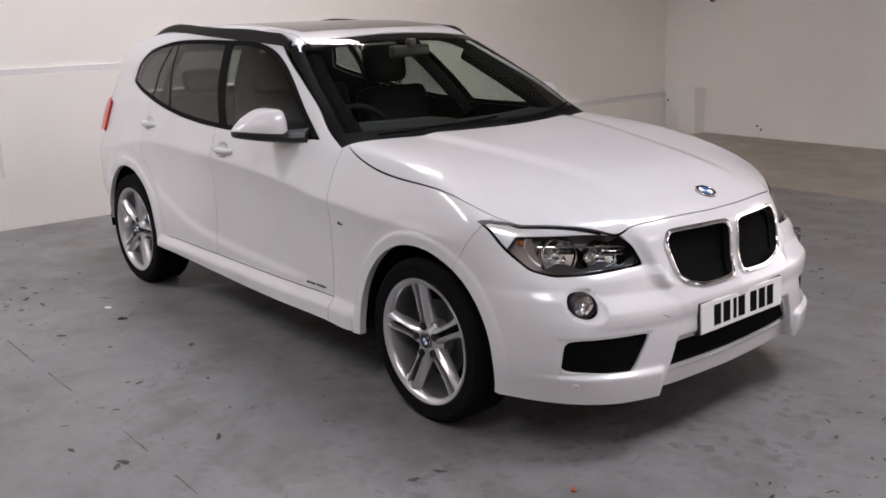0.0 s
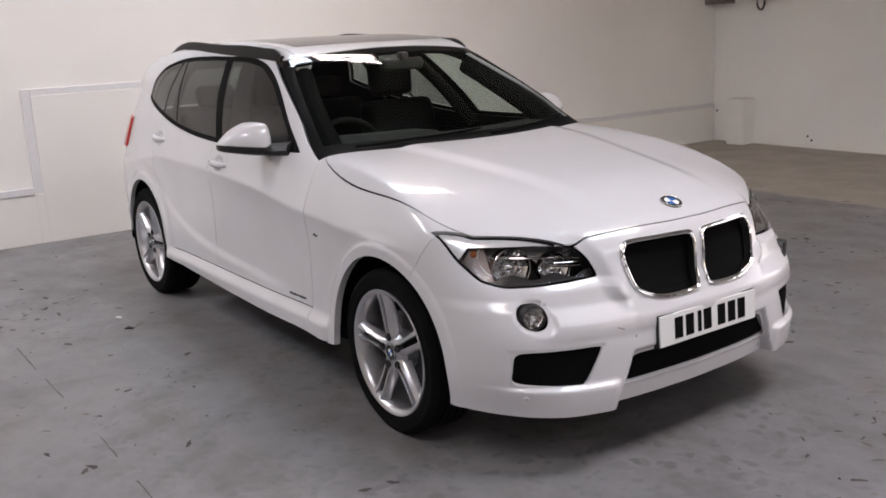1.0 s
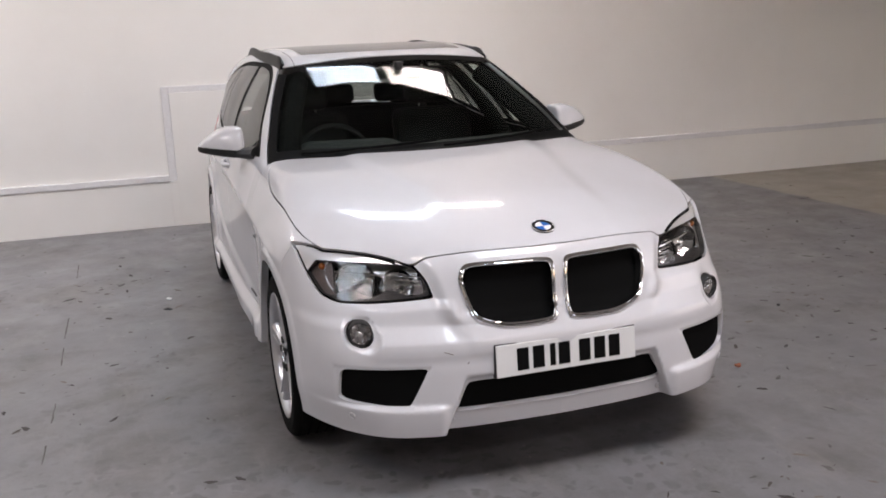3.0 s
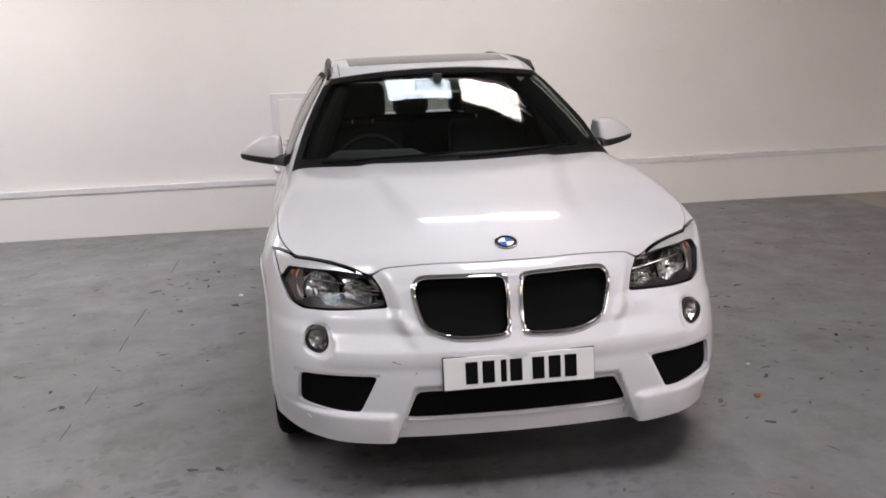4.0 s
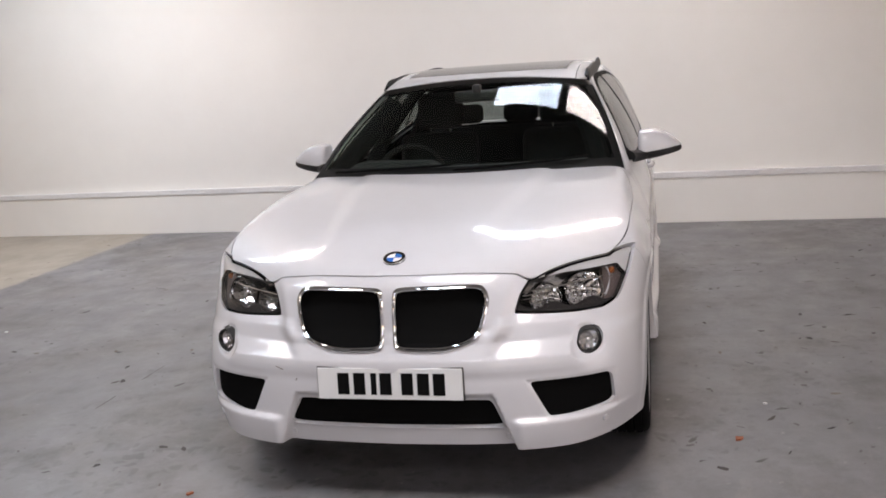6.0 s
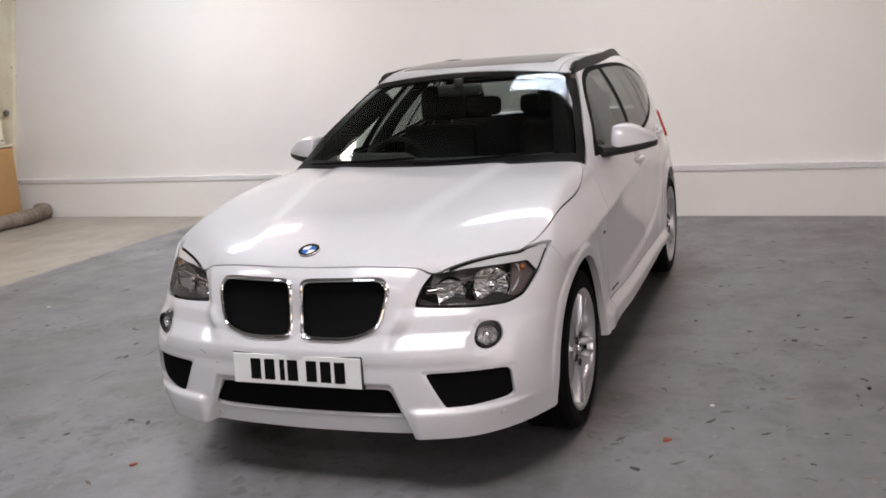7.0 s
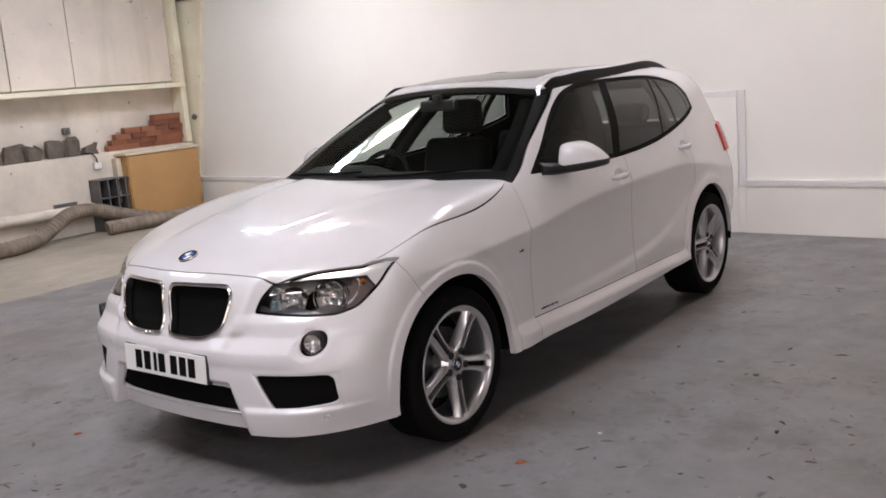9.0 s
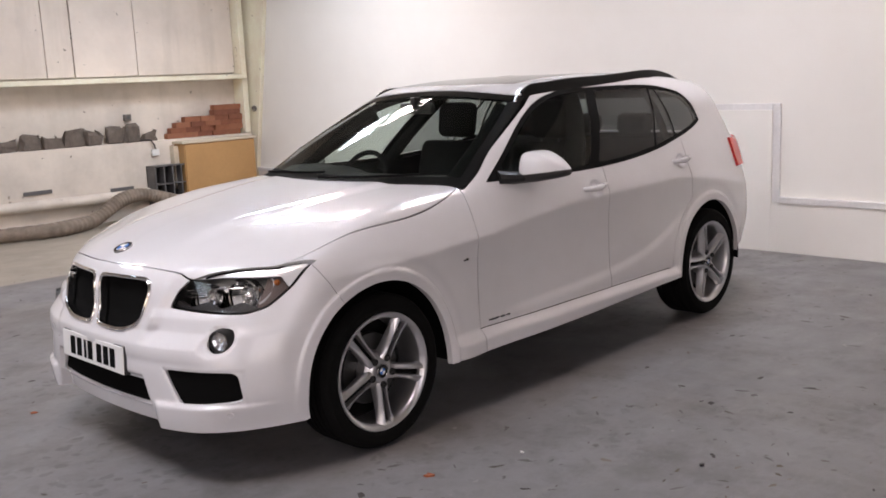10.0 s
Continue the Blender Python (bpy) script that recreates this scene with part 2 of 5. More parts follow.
def brick_shades(m):
    n, l, b = nodes_of(m)
    o = n.new("ShaderNodeObjectInfo")
    under = b.inputs["Base Color"].links[0].from_socket
    l.new(mix(m, 0.55, under, ramp(m, o.outputs["Random"], [(0.0, (0.16, 0.06, 0.04)), (0.5, (0.30, 0.115, 0.06)), (1.0, (0.38, 0.17, 0.10))])), b.inputs["Base Color"])


brick_shades(BRICK)

LEATHER.node_tree.nodes["Principled BSDF"].inputs["Specular IOR Level"].default_value = 0.2
# ---- car body: one smooth solid, cut into panels ----
# x forward, y to the car's own left, z up; axles at x = +-1.38


def spline(xs, ys):
    """A natural cubic through a few stations, straight beyond its ends."""
    xs, ys = np.array(xs, float), np.array(ys, float)
    n = len(xs)
    h = np.diff(xs)
    a, b = np.zeros((n, n)), np.zeros(n)
    a[0, 0] = a[-1, -1] = 1
    for i in range(1, n - 1):
        a[i, i - 1:i + 2] = h[i - 1], 2 * (h[i - 1] + h[i]), h[i]
        b[i] = 6 * ((ys[i + 1] - ys[i]) / h[i] - (ys[i] - ys[i - 1]) / h[i - 1])
    m = np.linalg.solve(a, b)
    lo = (ys[1] - ys[0]) / h[0] - h[0] * m[1] / 6
    hi = (ys[-1] - ys[-2]) / h[-1] + h[-1] * m[-2] / 6

    def f(x):
        x = np.asarray(x, float)
        i = np.clip(np.searchsorted(xs, x) - 1, 0, n - 2)
        u, v = x - xs[i], xs[i + 1] - x
        y = (m[i] * v ** 3 + m[i + 1] * u ** 3) / (6 * h[i]) + (ys[i] / h[i] - m[i] * h[i] / 6) * v + (ys[i + 1] / h[i] - m[i + 1] * h[i] / 6) * u
        return np.where(x < xs[0], ys[0] + lo * (x - xs[0]), np.where(x > xs[-1], ys[-1] + hi * (x - xs[-1]), y))
    return f


def smin(a, b, k):
    return 0.5 * (a + b - np.sqrt((a - b) ** 2 + k * k))


def smax(a, b, k):
    return 0.5 * (a + b + np.sqrt((a - b) ** 2 + k * k))


def step(e0, e1, x):
    t = np.clip((x - e0) / (e1 - e0), 0, 1)
    return t * t * t * (t * (6 * t - 15) + 10)


AXLE_F, AXLE_R, HUB_Z, ARCH = 1.38, -1.38, 0.325, 0.39
HANDLES = ((-0.178, 0.925), (-1.09, 0.985))
swage_z = spline([-2.3, -1.6, -0.9, 0, 0.76, 1.4, 2.2], [1.0, 0.985, 0.965, 0.92, 0.84, 0.80, 0.77])
plan_w = spline([-2.3, -1.9, -1.4, -0.6, 0.2, 0.9, 1.4, 1.8, 2.2], [0.80, 0.845, 0.878, 0.888, 0.888, 0.886, 0.886, 0.878, 0.85])
door_line = spline([-1.1, -0.9, -0.6, -0.2, 0.3, 0.8], [0.72, 0.60, 0.50, 0.45, 0.425, 0.41])
low_side = spline([-0.85, -0.7, -0.6, -0.48, -0.3, -0.15, -0.06, 0, 0.1, 0.4], [-0.065, -0.038, -0.025, -0.025, -0.030, -0.026, -0.014, 0.002, 0.04, 0.2])
front_c = spline([0.1, 0.2, 0.3, 0.42, 0.53, 0.6, 0.68, 0.78, 0.84, 0.95], [2.15, 2.19, 2.21, 2.212, 2.197, 2.165, 2.147, 2.14, 2.125, 2.08])
front_lo = spline([0, 0.26, 0.43, 0.55, 0.68, 0.76, 0.82, 0.87, 0.92], [0, 0.012, 0.036, 0.072, 0.135, 0.205, 0.30, 0.44, 0.68])
front_hi = spline([0, 0.2, 0.33, 0.473, 0.6, 0.75, 0.815, 0.87, 0.92], [0, 0.016, 0.045, 0.10, 0.175, 0.295, 0.37, 0.49, 0.7])
rear_c = spline([0.1, 0.3, 0.55, 0.7, 0.85, 1.05, 1.2, 1.38, 1.5], [-2.14, -2.22, -2.26, -2.255, -2.235, -2.20, -2.13, -2.02, -1.95])
hood_c = spline([-0.5, 0.7, 1.0, 1.4, 1.75, 1.92, 2.03, 2.11, 2.16, 2.25], [1.09, 1.058, 1.04, 0.998, 0.951, 0.914, 0.880, 0.843, 0.80, 0.70])
hood_back = spline([0, 0.25, 0.473, 0.65, 0.75, 0.82], [0, 0.03, 0.12, 0.22, 0.28, 0.32])
roof_c = spline([-2.2, -1.95, -1.6, -1.2, -0.7, -0.25, 0.1, 0.5], [1.32, 1.39, 1.455, 1.497, 1.516, 1.502, 1.468, 1.405])


def half_width(x, z):
    d = z - swage_z(x)
    up = -0.40 * d - 0.5 * np.maximum(d, 0) ** 2
    glass = 0.833 - plan_w(x) - 0.33 * (z - 1.02) - 0.2 * np.maximum(z - 1.02, 0) ** 2 - 0.10 * np.clip(-0.9 - x, 0, 2) ** 1.5 - 0.10 * np.clip(x - 0.2, 0, 0.45) ** 2 + 0.012 * step(-0.4, 0.2, x) * step(1.06, 1.3, z) + (0.026 + 0.020 * step(0.0, -0.5, x)) * step(1.16, 1.42, z)
    w = smin(low_side(d), smin(up, glass, 0.03), 0.005)
    # flared arches and the sill skirt
    for ax in (AXLE_F, AXLE_R):
        r = np.sqrt((x - ax) ** 2 + (z - HUB_Z) ** 2)
        w = w + (0.011 + 0.013 * step(0.35, 0.6, np.abs(z - 0.75))) * (1 - step(ARCH + 0.036, ARCH + 0.060, r)) * step(0.93, 0.8, z)
        w = w - 0.003 * np.exp(-((r - ARCH - 0.085) / 0.03) ** 2) * step(0.93, 0.8, z)
        w = w + 0.012 * (1 - step(ARCH, ARCH + 0.3, r))
    w = w + 0.034 * step(-1.02, -0.90, x) * step(1.0, 0.88, x) * step(0.392, 0.322, z)
    # soft line rising over the lower doors to the rear arch
    rise = door_line(x)
    w = w + 0.009 * step(rise + 0.035, rise - 0.03, z) * step(-1.15, -0.9, x) * step(0.75, 0.3, x)
    w = w - 0.045 * step(-1.72, -1.95, x) * step(0.6, 0.3, z)
    for hx, hz in HANDLES:
        w = w - 0.014 * (1 - step(0.015, 0.05, np.sqrt(((x - hx) / 1.4) ** 2 + (z - hz + 0.004) ** 2)))
    return plan_w(x) + w


def kinked(zs, xs, soft=0.005):
    """A line of straight runs with slightly rounded corners."""
    slopes = [(x1 - x0) / (z1 - z0) for z0, z1, x0, x1 in zip(zs, zs[1:], xs, xs[1:])]

    def f(z):
        v = xs[0] + slopes[0] * (z - zs[0])
        for z0, a, b in zip(zs[1:], slopes, slopes[1:]):
            v = v + (b - a) * 0.5 * (z - z0 + np.sqrt((z - z0) ** 2 + soft ** 2))
        return v
    return f


facet_line = kinked((0.48, 0.53, 0.552, 0.604, 0.656, 0.70), (2.140, 2.138, 2.134, 2.083, 2.068, 2.022))
nose_line = kinked((0.48, 0.53, 0.550, 0.604, 0.66), (2.212, 2.212, 2.210, 2.178, 2.166))


def lamp_ledge(z):
    m = step(0.58, 0.84, z)
    plain = front_c(z) - (1 - m) * front_lo(0.55) - m * front_hi(0.55) - 0.018 * step(0.585, 0.64, z)
    return (facet_line(z) - plain) * step(0.47, 0.52, z) * step(0.705, 0.67, z)


def nose_ledge(z):
    return (nose_line(z) - front_c(z) - 0.013 * step(0.548, 0.60, z)) * step(0.47, 0.52, z) * step(0.66, 0.61, z)


def front_x(y, z):
    a = np.abs(y)
    m = step(0.58, 0.84, z)
    x = front_c(z) - (1 - m) * front_lo(a) - m * front_hi(a)
    # ledge under the lamps, kidney nose standing proud, lower lip and its surround
    flank = 0.36 + 0.27 * (z - 0.62)
    x = x + 0.013 * step(flank + 0.05, flank - 0.004, a) * step(0.548, 0.60, z)
    x = x - 0.018 * step(flank + 0.005, flank + 0.075, a) * step(0.585, 0.64, z) * step(0.90, 0.80, z)
    edge = 0.43 + 0.36 * (0.23 - z)
    x = x - 0.07 * step(0.42, 0.20, z) * step(0.55, 0.87, a)
    x = x - (0.022 + 0.022 * step(0.33, 0.28, z)) * step(edge + 0.006, edge - 0.016, a) * step(0.44, 0.41, z)
    plain = x
    # facets under the lamps and a shelf with a crisp edge, ending in a cup round each fog lamp
    r = np.sqrt((a - 0.678) ** 2 + (z - 0.580) ** 2)
    reach = (1 - (1 - step(0.054, 0.066, r)) * step(0.645, 0.615, z)) * step(0.71, 0.61, a)
    middle = step(flank + 0.03, flank - 0.03, a)
    x = x + reach * ((1 - middle) * lamp_ledge(z) + middle * nose_ledge(z))
    # side scoops
    q = np.minimum(np.minimum(0.475 - z, z - 0.335) * 1.0, np.minimum(a - 0.475 - 0.5 * (0.47 - z), 0.765 - a))
    x = x - 0.004 * step(-0.008, 0.008, q)
    # splitter ledge under the scoops
    x = x + 0.020 * step(0.350, 0.322, z) * step(0.40, 0.46, a) * step(0.88, 0.70, a)
    # lamp pockets for the round fog lamps
    x = x + (plain - 0.005 - x) * (1 - step(0.046, 0.058, r)) * step(0.645, 0.61, z)
    return x


def top_z(x, y):
    a = np.abs(y)
    xx = x + hood_back(a) * step(1.0, 1.9, x)
    hood = hood_c(xx) - (0.035 + 0.03 * step(1.1, 1.85, x)) * a ** 3
    crest = 0.44 - 0.13 * step(0.7, 2.0, x)
    hood = hood + 0.012 * step(crest + 0.06, crest - 0.06, a) * step(2.06, 1.7, x)
    screen = 1.035 + 0.50 * (0.99 - 0.40 * a * a - x)
    roof = roof_c(x) - 0.016 * a * a
    tail = 1.06 + 1.25 * (x + 2.10 - 0.15 * a * a)
    cabin = smin(smin(roof, screen, 0.03), tail, 0.05)
    return smax(hood, cabin, 0.008)


def body(x, y, z):
    """Positive inside the car, about metres from its skin."""
    a = np.abs(y)
    side = half_width(x, z) - a
    top = (top_z(x, y) - z) * 0.9
    front = (front_x(y, z) - x) * 0.8
    back = (x - rear_c(z) - 1.02 * np.maximum(a - 0.35, 0) ** 2) * 0.9
    f = smin(side, top, 0.05 - 0.022 * step(0.8, 1.5, x) - 0.030 * step(1.04, 1.2, z))
    f = smin(f, front, 0.03)
    f = smin(f, back, 0.06)
    return smin(f, z - 0.20, 0.01)


def grad(f, p, e=1e-4):
    g = np.empty_like(p)
    for i in range(3):
        q, r = p.copy(), p.copy()
        q[:, i] += e
        r[:, i] -= e
        g[:, i] = (f(*q.T) - f(*r.T)) / (2 * e)
    return g


def settle(f, p, times=4, lock=()):
    p = p.copy()
    for _ in range(times):
        g = grad(f, p)
        for i in lock:
            g[:, i] = 0
        d = f(*p.T) / np.maximum((g ** 2).sum(1), 1e-3)
        p -= np.clip(d, -0.02, 0.02)[:, None] * g
    return p


def net(f, lo, hi, h):
    """The skin of f > 0 in a box as triangles, drawn on to the exact surface."""
    ax = [np.arange(a, b + h, h) for a, b in zip(lo, hi)]
    g = f(ax[0][:, None, None], ax[1][None, :, None], ax[2][None, None, :])
    inside = g > 0
    n = np.array(g.shape)
    total, count = np.zeros((*(n - 1), 3)), np.zeros(n - 1)
    edges = []
    for k in range(3):
        a = [slice(None)] * 3
        b = [slice(None)] * 3
        a[k], b[k] = slice(0, -1), slice(1, None)
        ga, gb = g[tuple(a)], g[tuple(b)]
        i, j, l = np.nonzero((ga > 0) != (gb > 0))
        t = ga[i, j, l] / (ga[i, j, l] - gb[i, j, l])
        p = np.stack([ax[0][i], ax[1][j], ax[2][l]], 1)
        p[:, k] += t * h
        up = ga[i, j, l] > 0
        idx = np.stack([i, j, l], 1)
        u, v = (k + 1) % 3, (k + 2) % 3
        quad = []
        for du, dv in ((0, 0), (-1, 0), (-1, -1), (0, -1)):
            c = idx.copy()
            c[:, u] += du
            c[:, v] += dv
            quad.append(c)
        ok = np.all([np.all((c >= 0) & (c < n - 1), axis=1) for c in quad], axis=0)
        for c in quad:
            cc = np.clip(c, 0, n - 2)
            np.add.at(total, tuple(cc.T), p)
            np.add.at(count, tuple(cc.T), 1)
        edges.append((quad, ok, up))
    used = count > 0
    number = np.full(n - 1, -1)
    number[used] = np.arange(used.sum())
    verts = total[used] / count[used][:, None]
    tris = []
    for quad, ok, up in edges:
        q = np.stack([number[tuple(c[ok].T)] for c in quad], 1)
        w = up[ok]
        q = np.where(w[:, None], q, q[:, ::-1])
        d = np.linalg.norm(verts[q[:, 0]] - verts[q[:, 2]], axis=1) < np.linalg.norm(verts[q[:, 1]] - verts[q[:, 3]], axis=1)
        tris += [np.where(d[:, None], q[:, [0, 1, 2]], q[:, [0, 1, 3]]), np.where(d[:, None], q[:, [0, 2, 3]], q[:, [1, 2, 3]])]
    return settle(f, verts, 5), np.concatenate(tris)


def cut(v, t, f):
    """The part of a triangle net where f (values at its corners) is positive, with a clean edge."""
    ins = f > 0
    k = ins[t].sum(1)
    keep = [t[k == 3]]
    mixed = t[(k == 1) | (k == 2)]
    e = np.sort(np.concatenate([mixed[:, [0, 1]], mixed[:, [1, 2]], mixed[:, [2, 0]]]), axis=1)
    e = e[ins[e[:, 0]] != ins[e[:, 1]]]
    e, = (np.unique(e, axis=0),)
    s = f[e[:, 0]] / (f[e[:, 0]] - f[e[:, 1]])
    nv = v[e[:, 0]] + s[:, None] * (v[e[:, 1]] - v[e[:, 0]])
    key = e[:, 0] * len(v) + e[:, 1]

    def mid(a, b):
        return len(v) + np.searchsorted(key, np.minimum(a, b) * len(v) + np.maximum(a, b))
    for want in (1, 2):
        m = t[k == want]
        odd = ins[m] if want == 1 else ~ins[m]
        r = np.argmax(odd, 1)
        row = np.arange(len(m))
        a, b, c = m[row, r], m[row, (r + 1) % 3], m[row, (r + 2) % 3]
        if want == 1:
            keep.append(np.stack([a, mid(a, b), mid(a, c)], 1))
        else:
            keep += [np.stack([mid(a, b), b, c], 1), np.stack([mid(a, b), c, mid(a, c)], 1)]
    t = np.concatenate(keep)
    v = np.concatenate([v, nv])
    ids, inv = np.unique(t, return_inverse=True)
    return v[ids], inv.reshape(-1, 3)

# ---- building helpers ----
def mesh_from(name, v, t, mat, parent=None, label="", normals=None):
    me = bpy.data.meshes.new(name)
    me.from_pydata([tuple(p) for p in v], [], [tuple(int(i) for i in f) for f in t])
    me.materials.append(mat)
    if normals is not None:
        me.shade_smooth()
        me.normals_split_custom_set_from_vertices([tuple(n) for n in normals])
    ob = new(name, me)
    if parent:
        ob.parent = parent
    return tagged(ob, label)


def part(name, bm, mat, parent=None, label="", smooth=False):
    me = bpy.data.meshes.new(name)
    bmesh.ops.recalc_face_normals(bm, faces=bm.faces)
    bm.to_mesh(me)
    bm.free()
    me.materials.append(mat)
    if smooth:
        me.shade_smooth()
        me.set_sharp_from_angle(angle=radians(35))
    ob = new(name, me)
    if parent:
        ob.parent = parent
    return tagged(ob, label)


def empty(name, m=None):
    ob = new(name)
    if m:
        ob.matrix_basis = m
    return ob


def box(bm, lo, hi, m=None, bevel=0.0, seg=2):
    c = [(a + b) / 2 for a, b in zip(lo, hi)]
    d = [b - a for a, b in zip(lo, hi)]
    mm = Matrix.Translation(c) @ Matrix.Diagonal((*d, 1))
    r = bmesh.ops.create_cube(bm, size=1, matrix=mm)
    vs = r["verts"]
    if bevel:
        es = list({e for v in vs for e in v.link_edges})
        rb = bmesh.ops.bevel(bm, geom=es, offset=bevel, segments=seg, affect="EDGES", profile=0.5)
        vs = list({v for f in rb["faces"] for v in f.verts} | {v for v in vs if v.is_valid})
    if m:
        bmesh.ops.transform(bm, matrix=m, verts=vs)
    return vs


def sweep(bm, pts, radius, sides=10, close=False, flat=1.0, caps=True):
    """A tube along a line of points; radius may be a function of the fraction along it."""
    pts = [Vector(p) for p in pts]
    rings = []
    n = len(pts)
    up = Vector((0, 0, 1))
    for i, p in enumerate(pts):
        a, b = pts[(i - 1) % n if close else max(i - 1, 0)], pts[(i + 1) % n if close else min(i + 1, n - 1)]
        d = (b - a).normalized()
        s = d.cross(up)
        s = s.normalized() if s.length > 1e-4 else Vector((1, 0, 0))
        u = s.cross(d)
        r = radius(i / (n - 1)) if callable(radius) else radius
        rings.append([bm.verts.new(p + r * (math.cos(k * math.tau / sides) * s + flat * math.sin(k * math.tau / sides) * u)) for k in range(sides)])
    for i in range(n if close else n - 1):
        for k in range(sides):
            q = rings[(i + 1) % n]
            bm.faces.new((rings[i][k], rings[i][(k + 1) % sides], q[(k + 1) % sides], q[k]))
    if caps and not close:
        bm.faces.new(rings[0][::-1])
        bm.faces.new(rings[-1])


def lathe(bm, prof, seg=48, axis="Y"):
    """Turns (radius, along) pairs round the axis."""
    rings = []
    for r, a in prof:
        ring = []
        for k in range(seg):
            c, s = math.cos(k * math.tau / seg), math.sin(k * math.tau / seg)
            ring.append(bm.verts.new((r * c, a, r * s)))
        rings.append(ring)
    for p, q in zip(rings, rings[1:]):
        for k in range(seg):
            bm.faces.new((p[k], p[(k + 1) % seg], q[(k + 1) % seg], q[k]))


# ---- the room ----


BACK = pose(-3.51, 0, 0, 0, 0, math.degrees(-math.atan(0.029)))


def setting(name, lo, hi, mat, label, m=None, bevel=0.0):
    bm = bmesh.new()
    box(bm, lo, hi, m, bevel)
    return tagged(part(name, bm, mat), label, name.split("_")[0], kind="structure")


setting("floor", (-4.8, -7.6, -0.15), (9.8, 7.2, 0.0), FLOOR, "grey painted concrete floor, stained and scuffed")
bm = bmesh.new()
outline = [(-7.19, 0.0), (7.2, 0.0), (7.2, CEIL), (-7.19 + 0.2 * CEIL, CEIL)]
faces = [[bm.verts.new((x, y, z)) for y, z in outline] for x in (0.0, -0.22)]
bm.faces.new(faces[0])
bm.faces.new(faces[1][::-1])
for i in range(4):
    bm.faces.new((faces[0][i], faces[1][i], faces[1][(i + 1) % 4], faces[0][(i + 1) % 4]))
bmesh.ops.transform(bm, matrix=BACK, verts=bm.verts)
tagged(part("wall_back", bm, WALL), "white painted partition wall with a sloping end", "wall", kind="structure")
# the gap from x = 2.6 to 6.6 is added for the side fill lamp
bm = bmesh.new()
for lo, hi in (((-4.0, WALL_L, 0), (2.6, WALL_L + 0.3, CEIL)), ((6.6, WALL_L, 0), (9.8, WALL_L + 0.3, CEIL)), ((2.6, WALL_L, 3.1), (6.6, WALL_L + 0.3, CEIL))):
    box(bm, lo, hi)
tagged(part("wall_left", bm, WALL), "white painted plaster wall with an added opening out of view", "wall", kind="structure")
setting("wall_right", (-4.8, WALL_R - 0.3, 0), (9.8, WALL_R, CEIL), DIRTY, "grimy cream workshop wall")
# front wall out of view, grey to cut bounce light; its opening is added
bm = bmesh.new()
for lo, hi in (((FRONT_WALL, -7.3, 0), (FRONT_WALL + 0.3, 0.6, CEIL)), ((FRONT_WALL, 6.4, 0), (FRONT_WALL + 0.3, 6.8, CEIL)), ((FRONT_WALL, 0.6, 3.2), (FRONT_WALL + 0.3, 6.4, CEIL))):
    box(bm, lo, hi)
tagged(part("wall_front", bm, CEILING), "unseen plain grey front wall with an added wide opening", "wall", kind="structure")
# unseen ground beyond the added openings
setting("ground", (-30, -30, -0.4), (40, 40, -0.155), FLOOR, "plain unseen concrete ground outside the added openings")

def ceiling_with_holes():
    xs = sorted({-4.8, 9.8, *(x + d for x, _ in ROOFLIGHTS for d in (-half_x(x), half_x(x)))})
    ys = sorted({-7.6, 7.2, *(y + d for _, y in ROOFLIGHTS for d in (-HALF_Y, HALF_Y))})
    holes = {(round(x, 3), round(y, 3)) for x, y in ROOFLIGHTS}
    bm = bmesh.new()
    for x0, x1 in zip(xs, xs[1:]):
        run = None
        for y0, y1 in zip(ys, ys[1:]):
            hole = (round((x0 + x1) / 2, 3), round((y0 + y1) / 2, 3)) in holes
            if not hole:
                run = (run[0], y1) if run else (y0, y1)
            if (hole or y1 == ys[-1]) and run:
                box(bm, (x0, run[0], CEIL), (x1, run[1], CEIL + 0.14))
                run = None
    return tagged(part("ceiling", bm, CEILING), "pale ceiling boards with narrow rooflights", "ceiling", kind="structure")


ceiling_with_holes()
for k, (x, y) in enumerate(ROOFLIGHTS):
    bm = bmesh.new()
    hx = half_x(x)
    for lo, hi in (((-hx, -HALF_Y), (-hx + 0.02, HALF_Y)), ((hx - 0.02, -HALF_Y), (hx, HALF_Y)), ((-hx, -HALF_Y), (hx, -HALF_Y + 0.025)), ((-hx, HALF_Y - 0.025), (hx, HALF_Y))):
        box(bm, (x + lo[0], y + lo[1], CEIL + 0.004), (x + hi[0], y + hi[1], CEIL + 0.06))
    win = tagged(part(f"window_{k + 1}", bm, BLACK), "dark framed rooflight", "rooflight", kind="structure")
    bm = bmesh.new()
    box(bm, (x - 0.008, y - HALF_Y + 0.025, CEIL + 0.03), (x + 0.008, y + HALF_Y - 0.025, CEIL + 0.045))
    part("glazing_bar", bm, BLACK, win)


def boarded(name, y0, y1, height, proud, label, over=0.010):
    """A boxed-out board on the back wall, capped by a flat strip that overhangs it a little."""
    bm = bmesh.new()
    box(bm, (0, y0, 0), (proud, y1, height - 0.052), BACK, 0.003)
    ob = tagged(part(name, bm, WALL), label, "plinth", kind="structure")
    bm = bmesh.new()
    box(bm, (0, y0, height - 0.052), (proud + over, y1, height), BACK, 0.004)
    part("strip", bm, SHADED_TRIM, ob)
    return ob


